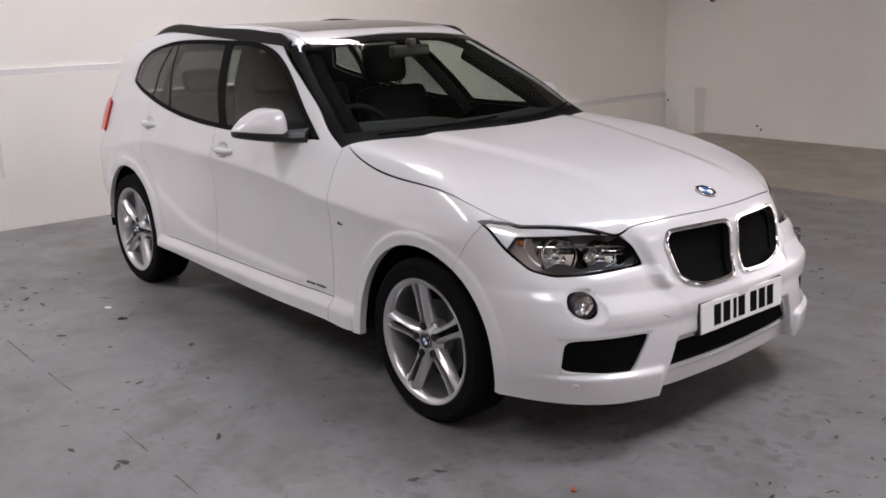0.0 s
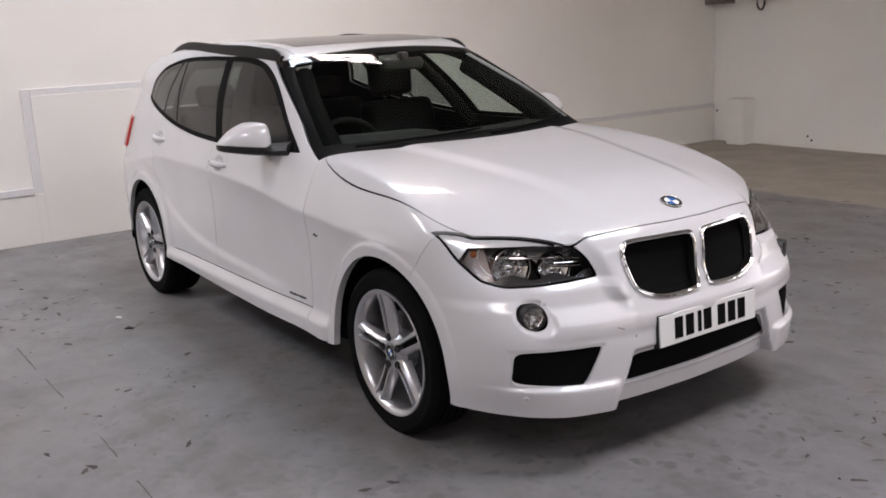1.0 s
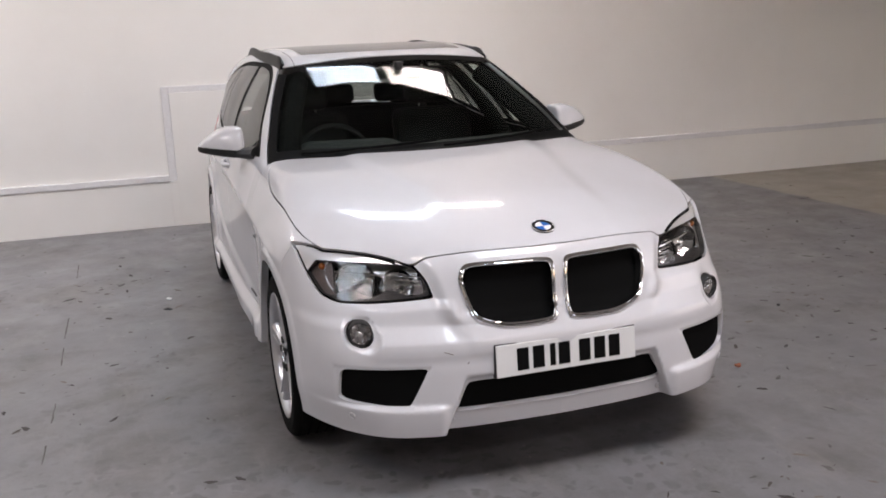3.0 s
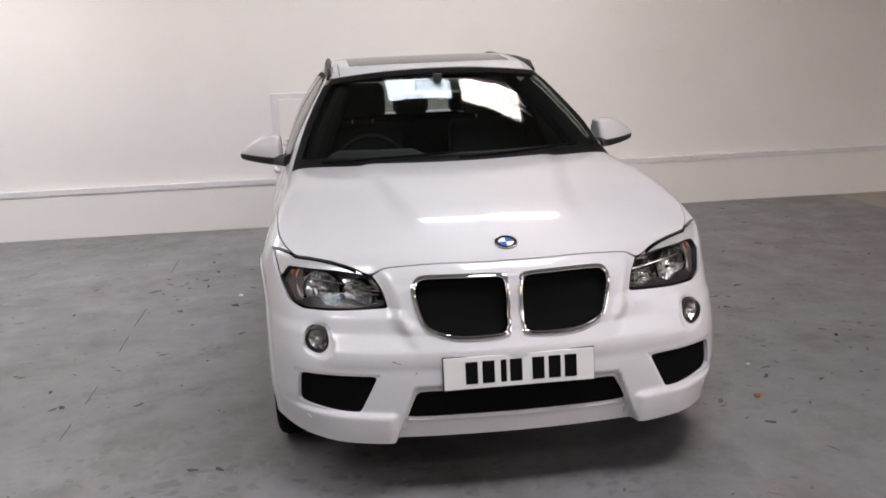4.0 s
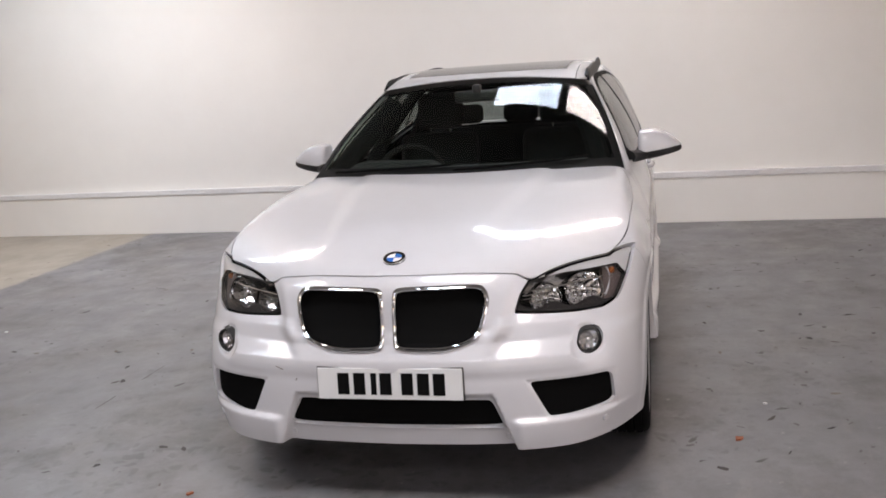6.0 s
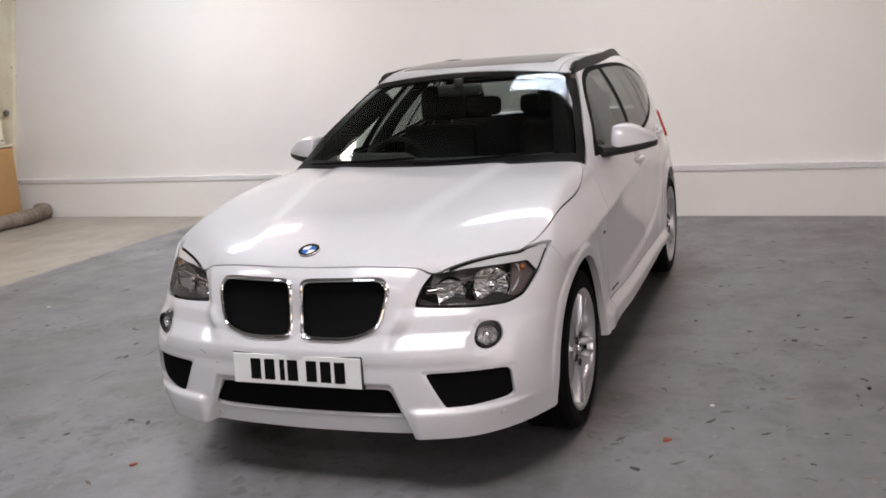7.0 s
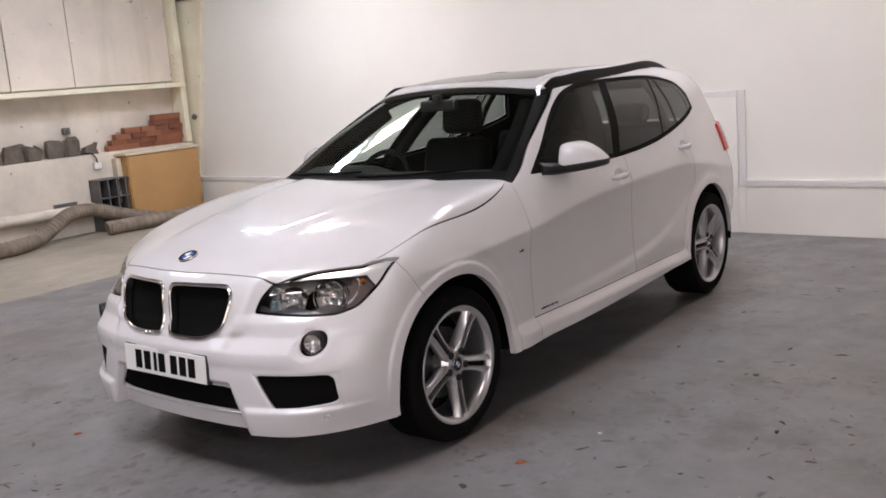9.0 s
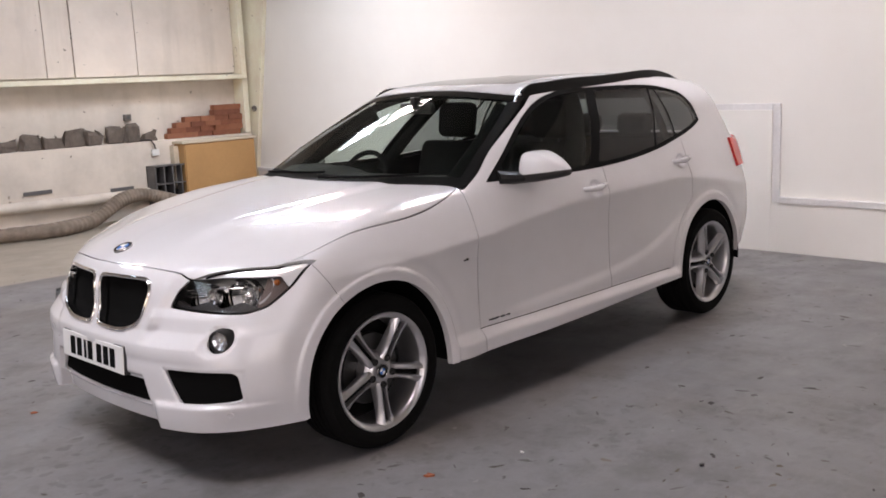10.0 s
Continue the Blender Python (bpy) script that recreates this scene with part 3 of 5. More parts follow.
boarded("trim_plinth", -7.10, -1.045, 0.448, 0.035, "white boxed-out plinth with a cap strip greyed for shade")
boarded("trim_plinth_2", 0.345, 6.78, 0.455, 0.035, "white boxed-out plinth with a cap strip greyed for shade")
panel_board = boarded("trim_panel", -0.98, 0.28, 1.205, 0.037, "white boxed-out wall panel with an edge strip greyed for shade", -0.012)
for y0, y1, z0 in ((-1.045, -0.98, 0.396), (0.28, 0.345, 0.403)):
    bm = bmesh.new()
    box(bm, (0, y0, z0), (0.022, y1, 1.205), BACK, 0.003)
    part("strip", bm, SHADED_TRIM, panel_board)
    bm = bmesh.new()
    box(bm, (0, y0, 0), (0.035, y1, z0), BACK, 0.003)
    part("board", bm, WALL, panel_board)

# ---- the car ----
car = tagged(empty("car"), "white compact sports utility car with silver alloy wheels", "car")
GRID = 0.0105
skin_v, skin_t = net(body, (-2.4, -0.02, 0.1), (2.35, 1.0, 1.6), GRID)
skin_v, skin_t = cut(skin_v, skin_t, skin_v[:, 1])
skin_v[np.abs(skin_v[:, 1]) < 1e-5, 1] = 0


def normals_at(v):
    n = -grad(body, v)
    return n / np.linalg.norm(n, axis=1)[:, None]


def rim_of(t):
    e = np.concatenate([t[:, [0, 1]], t[:, [1, 2]], t[:, [2, 0]]])
    s = np.sort(e, axis=1)
    _, inv, c = np.unique(s, axis=0, return_inverse=True, return_counts=True)
    return e[c[inv.ravel()] == 1]


def panel(name, v, t, mat, side=0, depth=0.018, parent=None, label="", lift=0.0):
    """A skin panel with its edge folded inwards. side 0: whole, mirrored over the middle; 1 left; -1 right."""
    n = normals_at(v)
    v = v + lift * n
    if depth:
        e = rim_of(t)
        e = e[~((v[e[:, 0], 1] < 1e-6) & (v[e[:, 1], 1] < 1e-6))]
        ids, inv = np.unique(e, return_inverse=True)
        inv = inv.reshape(-1, 2)
        out = np.zeros((len(ids), 3))
        d = v[e[:, 1]] - v[e[:, 0]]
        o = np.cross(d, n[e[:, 0]])
        for k in (0, 1):
            np.add.at(out, inv[:, k], o)
        out /= np.linalg.norm(out, axis=1)[:, None] + 1e-12
        base = len(v)
        v = np.concatenate([v, v[ids], v[ids] - depth * n[ids]])
        m = len(ids)
        a, b = base + inv[:, 0], base + inv[:, 1]
        t = np.concatenate([t, np.stack([b, a, a + m], 1), np.stack([b, a + m, b + m], 1)])
        n = np.concatenate([n, out, out])
    flip = np.array([1, -1, 1])
    if side == 0:
        t = np.concatenate([t, t[:, ::-1] + len(v)])
        v, n = np.concatenate([v, v * flip]), np.concatenate([n, n * flip])
    elif side < 0:
        v, n, t = v * flip, n * flip, t[:, ::-1]
    return mesh_from(name, v, t, mat, parent or car, label, n)


def slope(c, x):
    return (c(x + 1e-3) - c(x - 1e-3)) / 2e-3


def below(c, x, z):
    return (c(x) - z) / np.sqrt(1 + slope(c, x) ** 2)


class Skin:
    def __init__(self, v, t):
        self.v, self.t = v, t

    def take(self, f, gap=0.002):
        d = f(*self.v.T)
        piece = cut(self.v, self.t, d - gap)
        self.v, self.t = cut(self.v, self.t, -d - gap)
        return piece


def arch_r(x, z, ax):
    return np.sqrt((x - ax) ** 2 + (z - HUB_Z) ** 2)


under_z = spline([-1.9, -0.91, 0.15, 1.04, 1.78, 2.2], [0.34, 0.31, 0.28, 0.268, 0.233, 0.232])


def body_cut(x, y, z):
    return np.minimum.reduce([arch_r(x, z, AXLE_F) - ARCH, arch_r(x, z, AXLE_R) - ARCH, z - under_z(x)])


def cowl(a):
    return 0.995 - 0.40 * a * a


def hood_f(x, y, z):
    side = spline([0.6, 0.7, 0.77, 0.9, 1.2, 1.5, 1.66, 1.73, 1.85], [0.66, 0.71, 0.748, 0.785, 0.810, 0.808, 0.792, 0.768, 0.70])
    nose = smin(2.106 - 0.43 * y * y, (2.0015 - 0.874 * (y - 0.493)), 0.004)
    return np.minimum.reduce([side(x) - y, nose - x, x - cowl(y)])


screen_side = spline([1.04, 1.068, 1.178, 1.293, 1.405, 1.46], [0.757, 0.747, 0.703, 0.643, 0.570, 0.526])


def screen_f(x, y, z):
    return np.minimum.reduce([screen_side(z) - y, 1.452 - 0.12 * y * y - z, cowl(y) - 0.004 - x, x + 0.35, z - 0.9])


def sunroof_f(x, y, z):
    return np.minimum.reduce([0.44 - y, -0.02 - 0.1 * y * y - x, x + 1.1, z - 1.3])


def rear_glass_f(x, y, z):
    return np.minimum.reduce([0.58 - y, -1.8 - x, z - 1.08, 1.36 - z])


dlo_top = spline([-1.53, -1.49, -1.44, -1.34, -1.2, -0.97, -0.5, -0.05, 0.21, 0.55, 0.75], [1.10, 1.215, 1.318, 1.385, 1.414, 1.432, 1.434, 1.389, 1.277, 1.065, 0.94])
dlo_low = spline([-1.6, -1.48, -1.36, -1.1, -0.825, -0.176, 0.3, 0.7], [1.24, 1.188, 1.154, 1.105, 1.062, 1.02, 1.025, 1.035])


def dlo_f(x, y, z):
    return np.minimum.reduce([below(dlo_top, x, z), -below(dlo_low, x, z), y - 0.4])


def b_line(z):
    return -0.187 - 0.77 * (z - 1.035)


def n_line(z):
    return -0.842 - 0.68 * (z - 1.08)


def q_line(z):
    return -1.113 - 0.05 * (z - 1.12)


def pane_f(k):
    def f(x, y, z):
        d = dlo_f(x, y, z) - 0.022
        if k == 0:
            return np.minimum.reduce([d, x - b_line(z) - 0.012, 0.46 - x])
        if k == 1:
            return np.minimum.reduce([d, b_line(z) - 0.07 - x, x - n_line(z) - 0.008])
        if k == 2:
            return np.minimum.reduce([d, n_line(z) - 0.008 - x, x - q_line(z) - 0.008])
        return np.minimum.reduce([d, q_line(z) - 0.008 - x])
    return f


def convex(pts, k=0.006):
    """Distance inside a rounded convex outline of (y, z) corners, given clockwise or not."""
    pts = [np.array(p) for p in pts]
    mid = sum(pts) / len(pts)

    def f(x, y, z):
        d = None
        for p, q in zip(pts, pts[1:] + pts[:1]):
            e = (q - p) / np.linalg.norm(q - p)
            n = np.array([-e[1], e[0]])
            n = n if n @ (mid - p) > 0 else -n
            g = n[0] * (y - p[0]) + n[1] * (z - p[1])
            d = g if d is None else smin(d, g, k)
        return d
    return f


def and_f(*fs):
    return lambda x, y, z: np.minimum.reduce([f(x, y, z) for f in fs])


def front_only(x, y, z):
    return x - 1.6


kidney_f = and_f(convex([(0.014, 0.580), (0.222, 0.574), (0.322, 0.614), (0.360, 0.758), (0.334, 0.801), (0.014, 0.801)], 0.02), front_only)
vent_f = and_f(convex([(0.478, 0.471), (0.738, 0.469), (0.753, 0.455), (0.760, 0.360), (0.745, 0.348), (0.543, 0.342)], 0.006), front_only)
intake_f = and_f(convex([(-0.396, 0.299), (0.396, 0.299), (0.350, 0.410), (-0.350, 0.410)], 0.012), front_only)
lamp_edge = convex([(0.431, 0.689), (0.60, 0.676), (0.72, 0.672), (0.772, 0.693), (0.810, 0.765), (0.832, 0.86), (0.70, 0.95), (0.594, 0.95), (0.447, 0.750)], 0.006)


def lamp_f(x, y, z):
    return np.minimum.reduce([lamp_edge(x, y, z), (x - 1.69 - 1.2 * np.minimum(0.815 - y, 0.062)) / 1.56, x - 1.66])


def brow_f(x, y, z):
    return z - 0.793 - 0.08 * np.clip(y - 0.49, 0, 0.10) - 0.25 * np.maximum(0.50 - y, 0) + 1.3 * np.maximum(y - 0.770, 0)


def fog_f(x, y, z):
    return np.minimum(0.0435 - np.sqrt((y - 0.68) ** 2 + (z - 0.582) ** 2), x - 1.6)


def bumper_f(x, y, z):
    return (x - 1.69 + 0.66 * (0.836 - z)) / 1.2


def fender_f(x, y, z):
    return np.minimum.reduce([x - 0.765, 1.045 - z, z - 0.215])


def front_door_f(x, y, z):
    return np.minimum.reduce([0.765 - x, x + 0.285, z - 0.378, y - 0.5])


def rear_door_f(x, y, z):
    return np.minimum.reduce([-0.285 - x, x + 1.16, z - 0.378, y - 0.5, arch_r(x, z, AXLE_R) - ARCH - 0.085, 1.3 - z])


def tail_f(x, y, z):
    return np.minimum.reduce([-1.872 - 0.09 * (1.05 - z) - x, z - 0.868, 1.052 - z, y - 0.42])


def roof_f(x, y, z):
    return np.minimum.reduce([0.555 - y, z - 1.34, x + 1.75])


skin = Skin(*cut(skin_v, skin_t, body_cut(*skin_v.T)))
lining = Skin(skin.v.copy(), skin.t.copy())
P = {}
screen = Skin(*skin.take(screen_f))
P["windscreen"] = screen.take(lambda x, y, z: np.minimum.reduce([screen_side(z) - y - 0.034, 1.425 - 0.12 * y * y - z, x + 0.35, z - 0.9, cowl(y) - 0.085 - x]), 0.0005)
P["sunroof"] = skin.take(sunroof_f)
P["rear_window"] = skin.take(rear_glass_f)
trim_skin = Skin(*skin.take(dlo_f, 0.001))
panes = [trim_skin.take(pane_f(k), 0.001) for k in range(4)]
P["hood"] = skin.take(hood_f)
lens = Skin(*skin.take(lamp_f, 0.004))
# strip of lens along the bonnet edge, blackened as the gap's shadow
lamp_gap = lens.take(lambda x, y, z: np.minimum(hood_f(x, y, z) + 0.0085, y - 0.53), 0.0)
brow = lens.take(brow_f, 0.001)
skin.take(fog_f, 0.0)
kidney = Skin(*skin.take(kidney_f, 0.0))
kidney_in = kidney.take(lambda x, y, z: kidney_f(x, y, z) - 0.012, 0.0)
vent = skin.take(vent_f, 0.0)
intake = skin.take(intake_f, 0.0)
P["front_bumper"] = skin.take(bumper_f, 0.001)
P["front_fender"] = skin.take(fender_f)
P["front_door"] = skin.take(front_door_f)
P["rear_door"] = skin.take(rear_door_f)
tail = skin.take(tail_f)
P["roof"] = skin.take(roof_f, 0.002)

panel("windscreen", *P["windscreen"], SCREEN, 0, 0.0, label="dark windscreen glass")
panel("windscreen_header", *screen.take(lambda x, y, z: z - 1.385, 0.0), GLOSS_FRIT, 0, 0.004, label="black tinted top band of the windscreen")
panel("windscreen_border", screen.v, screen.t, FRIT, 0, 0.004, label="black edge band of the windscreen")
panel("sunroof", *P["sunroof"], ROOF_GLASS, 0, 0.006, label="dark glass sunroof")
panel("rear_window", *P["rear_window"], DARK_GLASS, 0, 0.0)
panel("roof", *P["roof"], PAINT, 0, 0.012)
hood = panel("hood", *P["hood"], PAINT, 0, label="white bonnet with raised creases")
bumper = panel("front_bumper", *P["front_bumper"], PAINT, 0, 0.014, label="white sport bumper with angular scoops")
panel("body_shell", skin.v, skin.t, PAINT, 0, 0.025, label="pearl white painted body")
sides = {}
for s in (1, -1):
    panel("front_fender", *P["front_fender"], PAINT, s, 0.03)
    fd = panel("front_door", *P["front_door"], PAINT, s)
    rd = panel("rear_door", *P["rear_door"], PAINT, s)
    sides[s] = (fd, rd)
    panel("window_trim", trim_skin.v, trim_skin.t, FRIT, s, 0.01, label="gloss black window surround")
    for k, p in enumerate(panes):
        panel("side_window", *p, PRIVACY if k == 0 else DARK_GLASS, s, 0.0, parent=fd if k == 0 else rd if k < 3 else car)
    panel("tail_light", *tail, RED, s, 0.03, label="red wraparound tail light", lift=0.014)

# black lining inside the skin, open at the glass and the lamps
for f in (screen_f, sunroof_f, rear_glass_f, dlo_f):
    lining.take(f, -0.012)
lining.take(lamp_f, -0.004)
lining.take(lambda x, y, z: fog_f(x, y, z), -0.004)
ln = normals_at(lining.v)


def both(v, t):
    return np.concatenate([v, v * [1, -1, 1]]), np.concatenate([t, t[:, ::-1] + len(v)])


mesh_from("inner_lining", *both(lining.v - 0.032 * ln, lining.t), LINER, car, "black inner trim")


def on_skin(y, z, x0=2.6):
    """The skin's place straight behind a point ahead of the car."""
    xs = np.linspace(x0, 1.0, 1601)
    i = int(np.argmax(body(xs, np.full_like(xs, y), np.full_like(xs, z)) > 0))
    return xs[i]


def facing(p, n, spin=0.0):
    """A pose at p whose y axis runs along n."""
    return Matrix.Translation(p) @ Vector(n).to_track_quat("Y", "Z").to_matrix().to_4x4() @ pose(0, 0, 0, 0, spin, 0)


def child(ob, m):
    ob.matrix_basis = m
    return ob


# ---- headlights ----
def faceted_bowl(r, depth):
    """A reflector pressed in tilted facets, each catching the light its own way."""
    bm = bmesh.new()
    tilt = random.Random(7)
    seg, rows = 10, ((0.22, 0.97), (0.60, 0.66), (1.0, 0.0))
    for (r0, d0), (r1, d1) in zip(rows, rows[1:]):
        for k in range(seg):
            lean = tilt.uniform(-0.045, 0.045) * r
            quad = []
            for f, d, w, j in ((r0, d0, -1, k), (r0, d0, 1, k + 1), (r1, d1, 1, k + 1), (r1, d1, -1, k)):
                a = j * math.tau / seg
                quad.append(bm.verts.new((f * r * math.cos(a), -d * depth + lean * w, f * r * math.sin(a))))
            bm.faces.new(quad)
    bmesh.ops.create_circle(bm, cap_ends=True, segments=12, radius=r * 0.26, matrix=Matrix.Translation((0, -depth * 1.0, 0)) @ Matrix.Rotation(math.pi / 2, 4, "X"))
    return bm


for s in (1, -1):
    lamp = panel("headlight", lens.v, lens.t, HOUSING, s, 0.0, label="black headlight with twin round reflectors", lift=-0.13)
    panel("lens", lens.v, lens.t, CLEAR, s, 0.0, parent=lamp, label="clear headlight lens")
    # walls of the lamp pocket
    n = normals_at(lens.v)
    e = rim_of(lens.t)
    wv = np.concatenate([lens.v - 0.003 * n, lens.v - 0.13 * n])
    m = len(lens.v)
    wt = np.concatenate([np.stack([e[:, 0], e[:, 1], e[:, 1] + m], 1), np.stack([e[:, 0], e[:, 1] + m, e[:, 0] + m], 1)])
    ids, inv = np.unique(wt, return_inverse=True)
    mesh_from("housing", wv[ids] * [1, s, 1], inv.reshape(-1, 3), BLACK, lamp)
    panel("brow", *brow, SILVER, s, 0.004, parent=lamp, label="silver upper lamp strip", lift=-0.009)
    # black strip standing in for the shadow gap over the lamp
    panel("gap_shade", *lamp_gap, LINER, s, 0.02, parent=lamp, label="black strip drawing the shade under the bonnet edge", lift=-0.006)
    for y, z, r, back in ((0.652, 0.722, 0.064, 0.062), (0.524, 0.710, 0.052, 0.062)):
        x = on_skin(y, z) - back
        m = facing((x, s * y, z), (1, s * 0.30, 0.08))
        d = child(part("reflector", faceted_bowl(r, r * 0.75), REFLECTOR, lamp, "faceted chrome reflector bowl"), m)
        bm = bmesh.new()
        bmesh.ops.create_uvsphere(bm, u_segments=20, v_segments=12, radius=r * 0.27, matrix=pose(0, -r * 0.42, 0))
        child(part("bulb", bm, CHROME, lamp, "chrome bulb shield", True), m)
        bm = bmesh.new()
        lathe(bm, [(r * 1.04, 0.008), (r * 1.08, 0.012), (r * 1.12, 0.008), (r * 1.12, -0.03), (r * 1.04, 0.008)], 40)
        child(part("ring", bm, CHROME, lamp, "bright ring round the bowl", True), m)
    # bright pressed sheet between and above the bowls
    y, z = lens.v[:, 1], lens.v[:, 2]
    between = np.minimum.reduce([z - 0.706, 0.728 - y, y - 0.478, np.hypot(y - 0.652, z - 0.722) - 0.072, np.hypot(y - 0.524, z - 0.710) - 0.059])
    panel("reflector", *cut(lens.v, lens.t, between), REFLECTOR, s, 0.0, parent=lamp, label="bright sheet round the bowls", lift=-0.07)
    # smoked turn signal filling the outer corner, its amber bulb and a bright arc before it
    outer, rest = cut(lens.v, lens.t, np.minimum(lens.v[:, 1] - 0.735 + 0.10 * (lens.v[:, 2] - 0.74), lens.v[:, 2] - 0.695)), None
    panel("turn_signal", *outer, SMOKED, s, 0.02, parent=lamp, label="smoked turn signal", lift=-0.026)
    bm = bmesh.new()
    bmesh.ops.create_uvsphere(bm, u_segments=14, v_segments=9, radius=0.012, matrix=Matrix.Translation((on_skin(0.747, 0.774) - 0.036, s * 0.747, 0.774)))
    part("bulb", bm, AMBER, lamp, "amber bulb", True)
    bm = bmesh.new()
    arc = [(on_skin(0.735 + 0.03 * math.sin(a), 0.745 + 0.045 * math.cos(a)) - 0.02, s * (0.722 + 0.016 * math.sin(a)), 0.745 + 0.045 * math.cos(a)) for a in np.linspace(0.25, 2.9, 12)]
    sweep(bm, arc, 0.0045, 6)
    part("arc", bm, SILVER, lamp, "bright silver arc", True)
    # bright bar crossing both bowls, modelling the lens's line of reflection
    bm = bmesh.new()
    sweep(bm, [(on_skin(y, 0.76) - 0.024, s * y, 0.750 + 0.06 * (y - 0.5)) for y in np.linspace(0.452, 0.715, 14)], 0.0038, 8)
    part("bar", bm, CHROME, lamp, "chrome bar modelling a reflection across the bowls", True)
    for low in (0.736, 0.724):
        bm = bmesh.new()
        sweep(bm, [(on_skin(y, low) - 0.034, s * y, low + 0.06 * (y - 0.5)) for y in np.linspace(0.452, 0.535, 6)], 0.0025, 6)
        part("bar", bm, CHROME, lamp, "thin bright bar", True)
    panel("lower_bezel", *cut(lens.v, lens.t, 0.698 + 0.02 * np.sin((lens.v[:, 1] - 0.5) * 25) ** 2 - lens.v[:, 2]), BEZEL, s, 0.03, parent=lamp, label="dark brown-grey lower bezel", lift=-0.02)

    # ---- fog lamps ----
    x = on_skin(0.678, 0.580) + 0.003
    m = facing((x, s * 0.678, 0.580), (0.92, s * 0.38, 0.0))
    bm = bmesh.new()
    lathe(bm, [(0.039, -0.03), (0.039, 0.0), (0.040, 0.004), (0.0425, 0.004), (0.044, 0.0), (0.046, -0.03)], 40)
    lathe(bm, [(0.046, -0.03), (0.050, -0.05)], 40)
    fog = child(part("fog_lamp", bm, BLACK, car, "round fog lamp in a black ring", True), m)
    part("reflector", faceted_bowl(0.037, 0.024), FOG_BOWL, fog, "chrome reflector bowl").matrix_basis = pose(0, -0.012, 0)
    bm = bmesh.new()
    bmesh.ops.create_uvsphere(bm, u_segments=14, v_segments=8, radius=0.011, matrix=pose(0, -0.014, 0))
    part("bulb", bm, CHROME, fog, "", True)
    bm = bmesh.new()
    lathe(bm, [(0.001, 0.010), (0.02, 0.008), (0.039, 0.001)], 32)
    part("lens", bm, CLEAR, fog, "clear round lens", True)

    # ---- twin grille and scoops ----
    grille = panel("kidney_grille", kidney.v, kidney.t, CHROME, s, 0.03, label="kidney grille with chrome surround and black slats", lift=0.006)
    # rounded bright bead round the opening
    ring = []
    for a in np.linspace(0, math.tau, 72, endpoint=False):
        rs = np.linspace(0.02, 0.30, 561)
        ys, zs = 0.185 + rs * math.cos(a), 0.69 + rs * math.sin(a)
        i = int(np.argmax(kidney_f(np.full_like(rs, 2.1), ys, zs) < 0.006))
        ring.append((on_skin(ys[i], zs[i]) + 0.006, s * ys[i], zs[i]))
    bm = bmesh.new()
    sweep(bm, ring, 0.0055, 8, close=True)
    part("bead", bm, CHROME, grille, "rounded chrome bead", True)
    for i in range(9):
        y = 0.040 + i * 0.0335
        top, low = 0.785 - 0.02 * (y > 0.3), 0.595 + max(0, y - 0.2) * 0.45
        bm = bmesh.new()
        pts = []
        for z in np.linspace(low, top, 7):
            pts.append((on_skin(y, z) - 0.045, s * y, z))
        sweep(bm, pts, 0.006, 6)
        part("slat", bm, LINER, grille)
    panel("scoop_mesh", *vent, MESH_BLACK, s, 0.0, parent=bumper, label="black honeycomb scoop mesh", lift=-0.014)
panel("intake_mesh", *intake, MESH_BLACK, 0, 0.0, parent=bumper, label="black intake mesh", lift=-0.014)
panel("grille_backing", *kidney_in, LINER, 0, 0.0, parent=bumper, label="black grille backing", lift=-0.06)

# ---- number plate, with its writing as bars ----
plate_m = pose(on_skin(0.0, 0.476) + 0.003, 0, 0.476, 0, -3.5, 0)
bm = bmesh.new()
box(bm, (-0.006, -0.26, -0.0555), (0.002, 0.26, 0.0555), None, 0.002)
plate = child(part("number_plate", bm, PLATE_WHITE, car, "white front number plate with dark bars"), plate_m)
bm = bmesh.new()
box(bm, (-0.03, -0.2635, -0.059), (-0.0035, 0.2635, 0.059), None, 0.003)
part("plate_holder", bm, BLACK, plate)
for k, y in enumerate((-0.165, -0.107, -0.055, -0.012, 0.065, 0.122, 0.178)):
    bm = bmesh.new()
    wide = 0.010 if k == 2 else 0.021
    box(bm, (0.002, y - wide, -0.0385), (0.0035, y + wide, 0.0385))
    part("bar", bm, LINER, plate)

# ---- round badges as plain quartered discs ----
def badge(parent, m, r, name="badge", disc=0.68):
    bm = bmesh.new()
    lathe(bm, [(r * (disc - 0.02), 0.002), (r * (disc + 0.02), 0.0035), (r * 0.95, 0.0035), (r, 0.0), (r, -0.004)], 36)
    b = child(part(name, bm, GLOSS_BLACK, parent, "round quartered blue and white badge", True), m)
    bm = bmesh.new()
    lathe(bm, [(r * 0.95, 0.003), (r * 0.975, 0.0045), (r * 1.0, 0.003), (r * 1.0, -0.004)], 36)
    part("rim", bm, CHROME, b, "", True)
    for k in range(4):
        bm = bmesh.new()
        c = bm.verts.new((0, 0.0025, 0))
        ring = [bm.verts.new((r * disc * math.cos((k + j / 8) * math.tau / 4), 0.0025, r * disc * math.sin((k + j / 8) * math.tau / 4))) for j in range(9)]
        for p, q in zip(ring, ring[1:]):
            bm.faces.new((c, p, q))
        part("quarter", bm, BLUE if k % 2 else PLATE_WHITE, b)
    return b


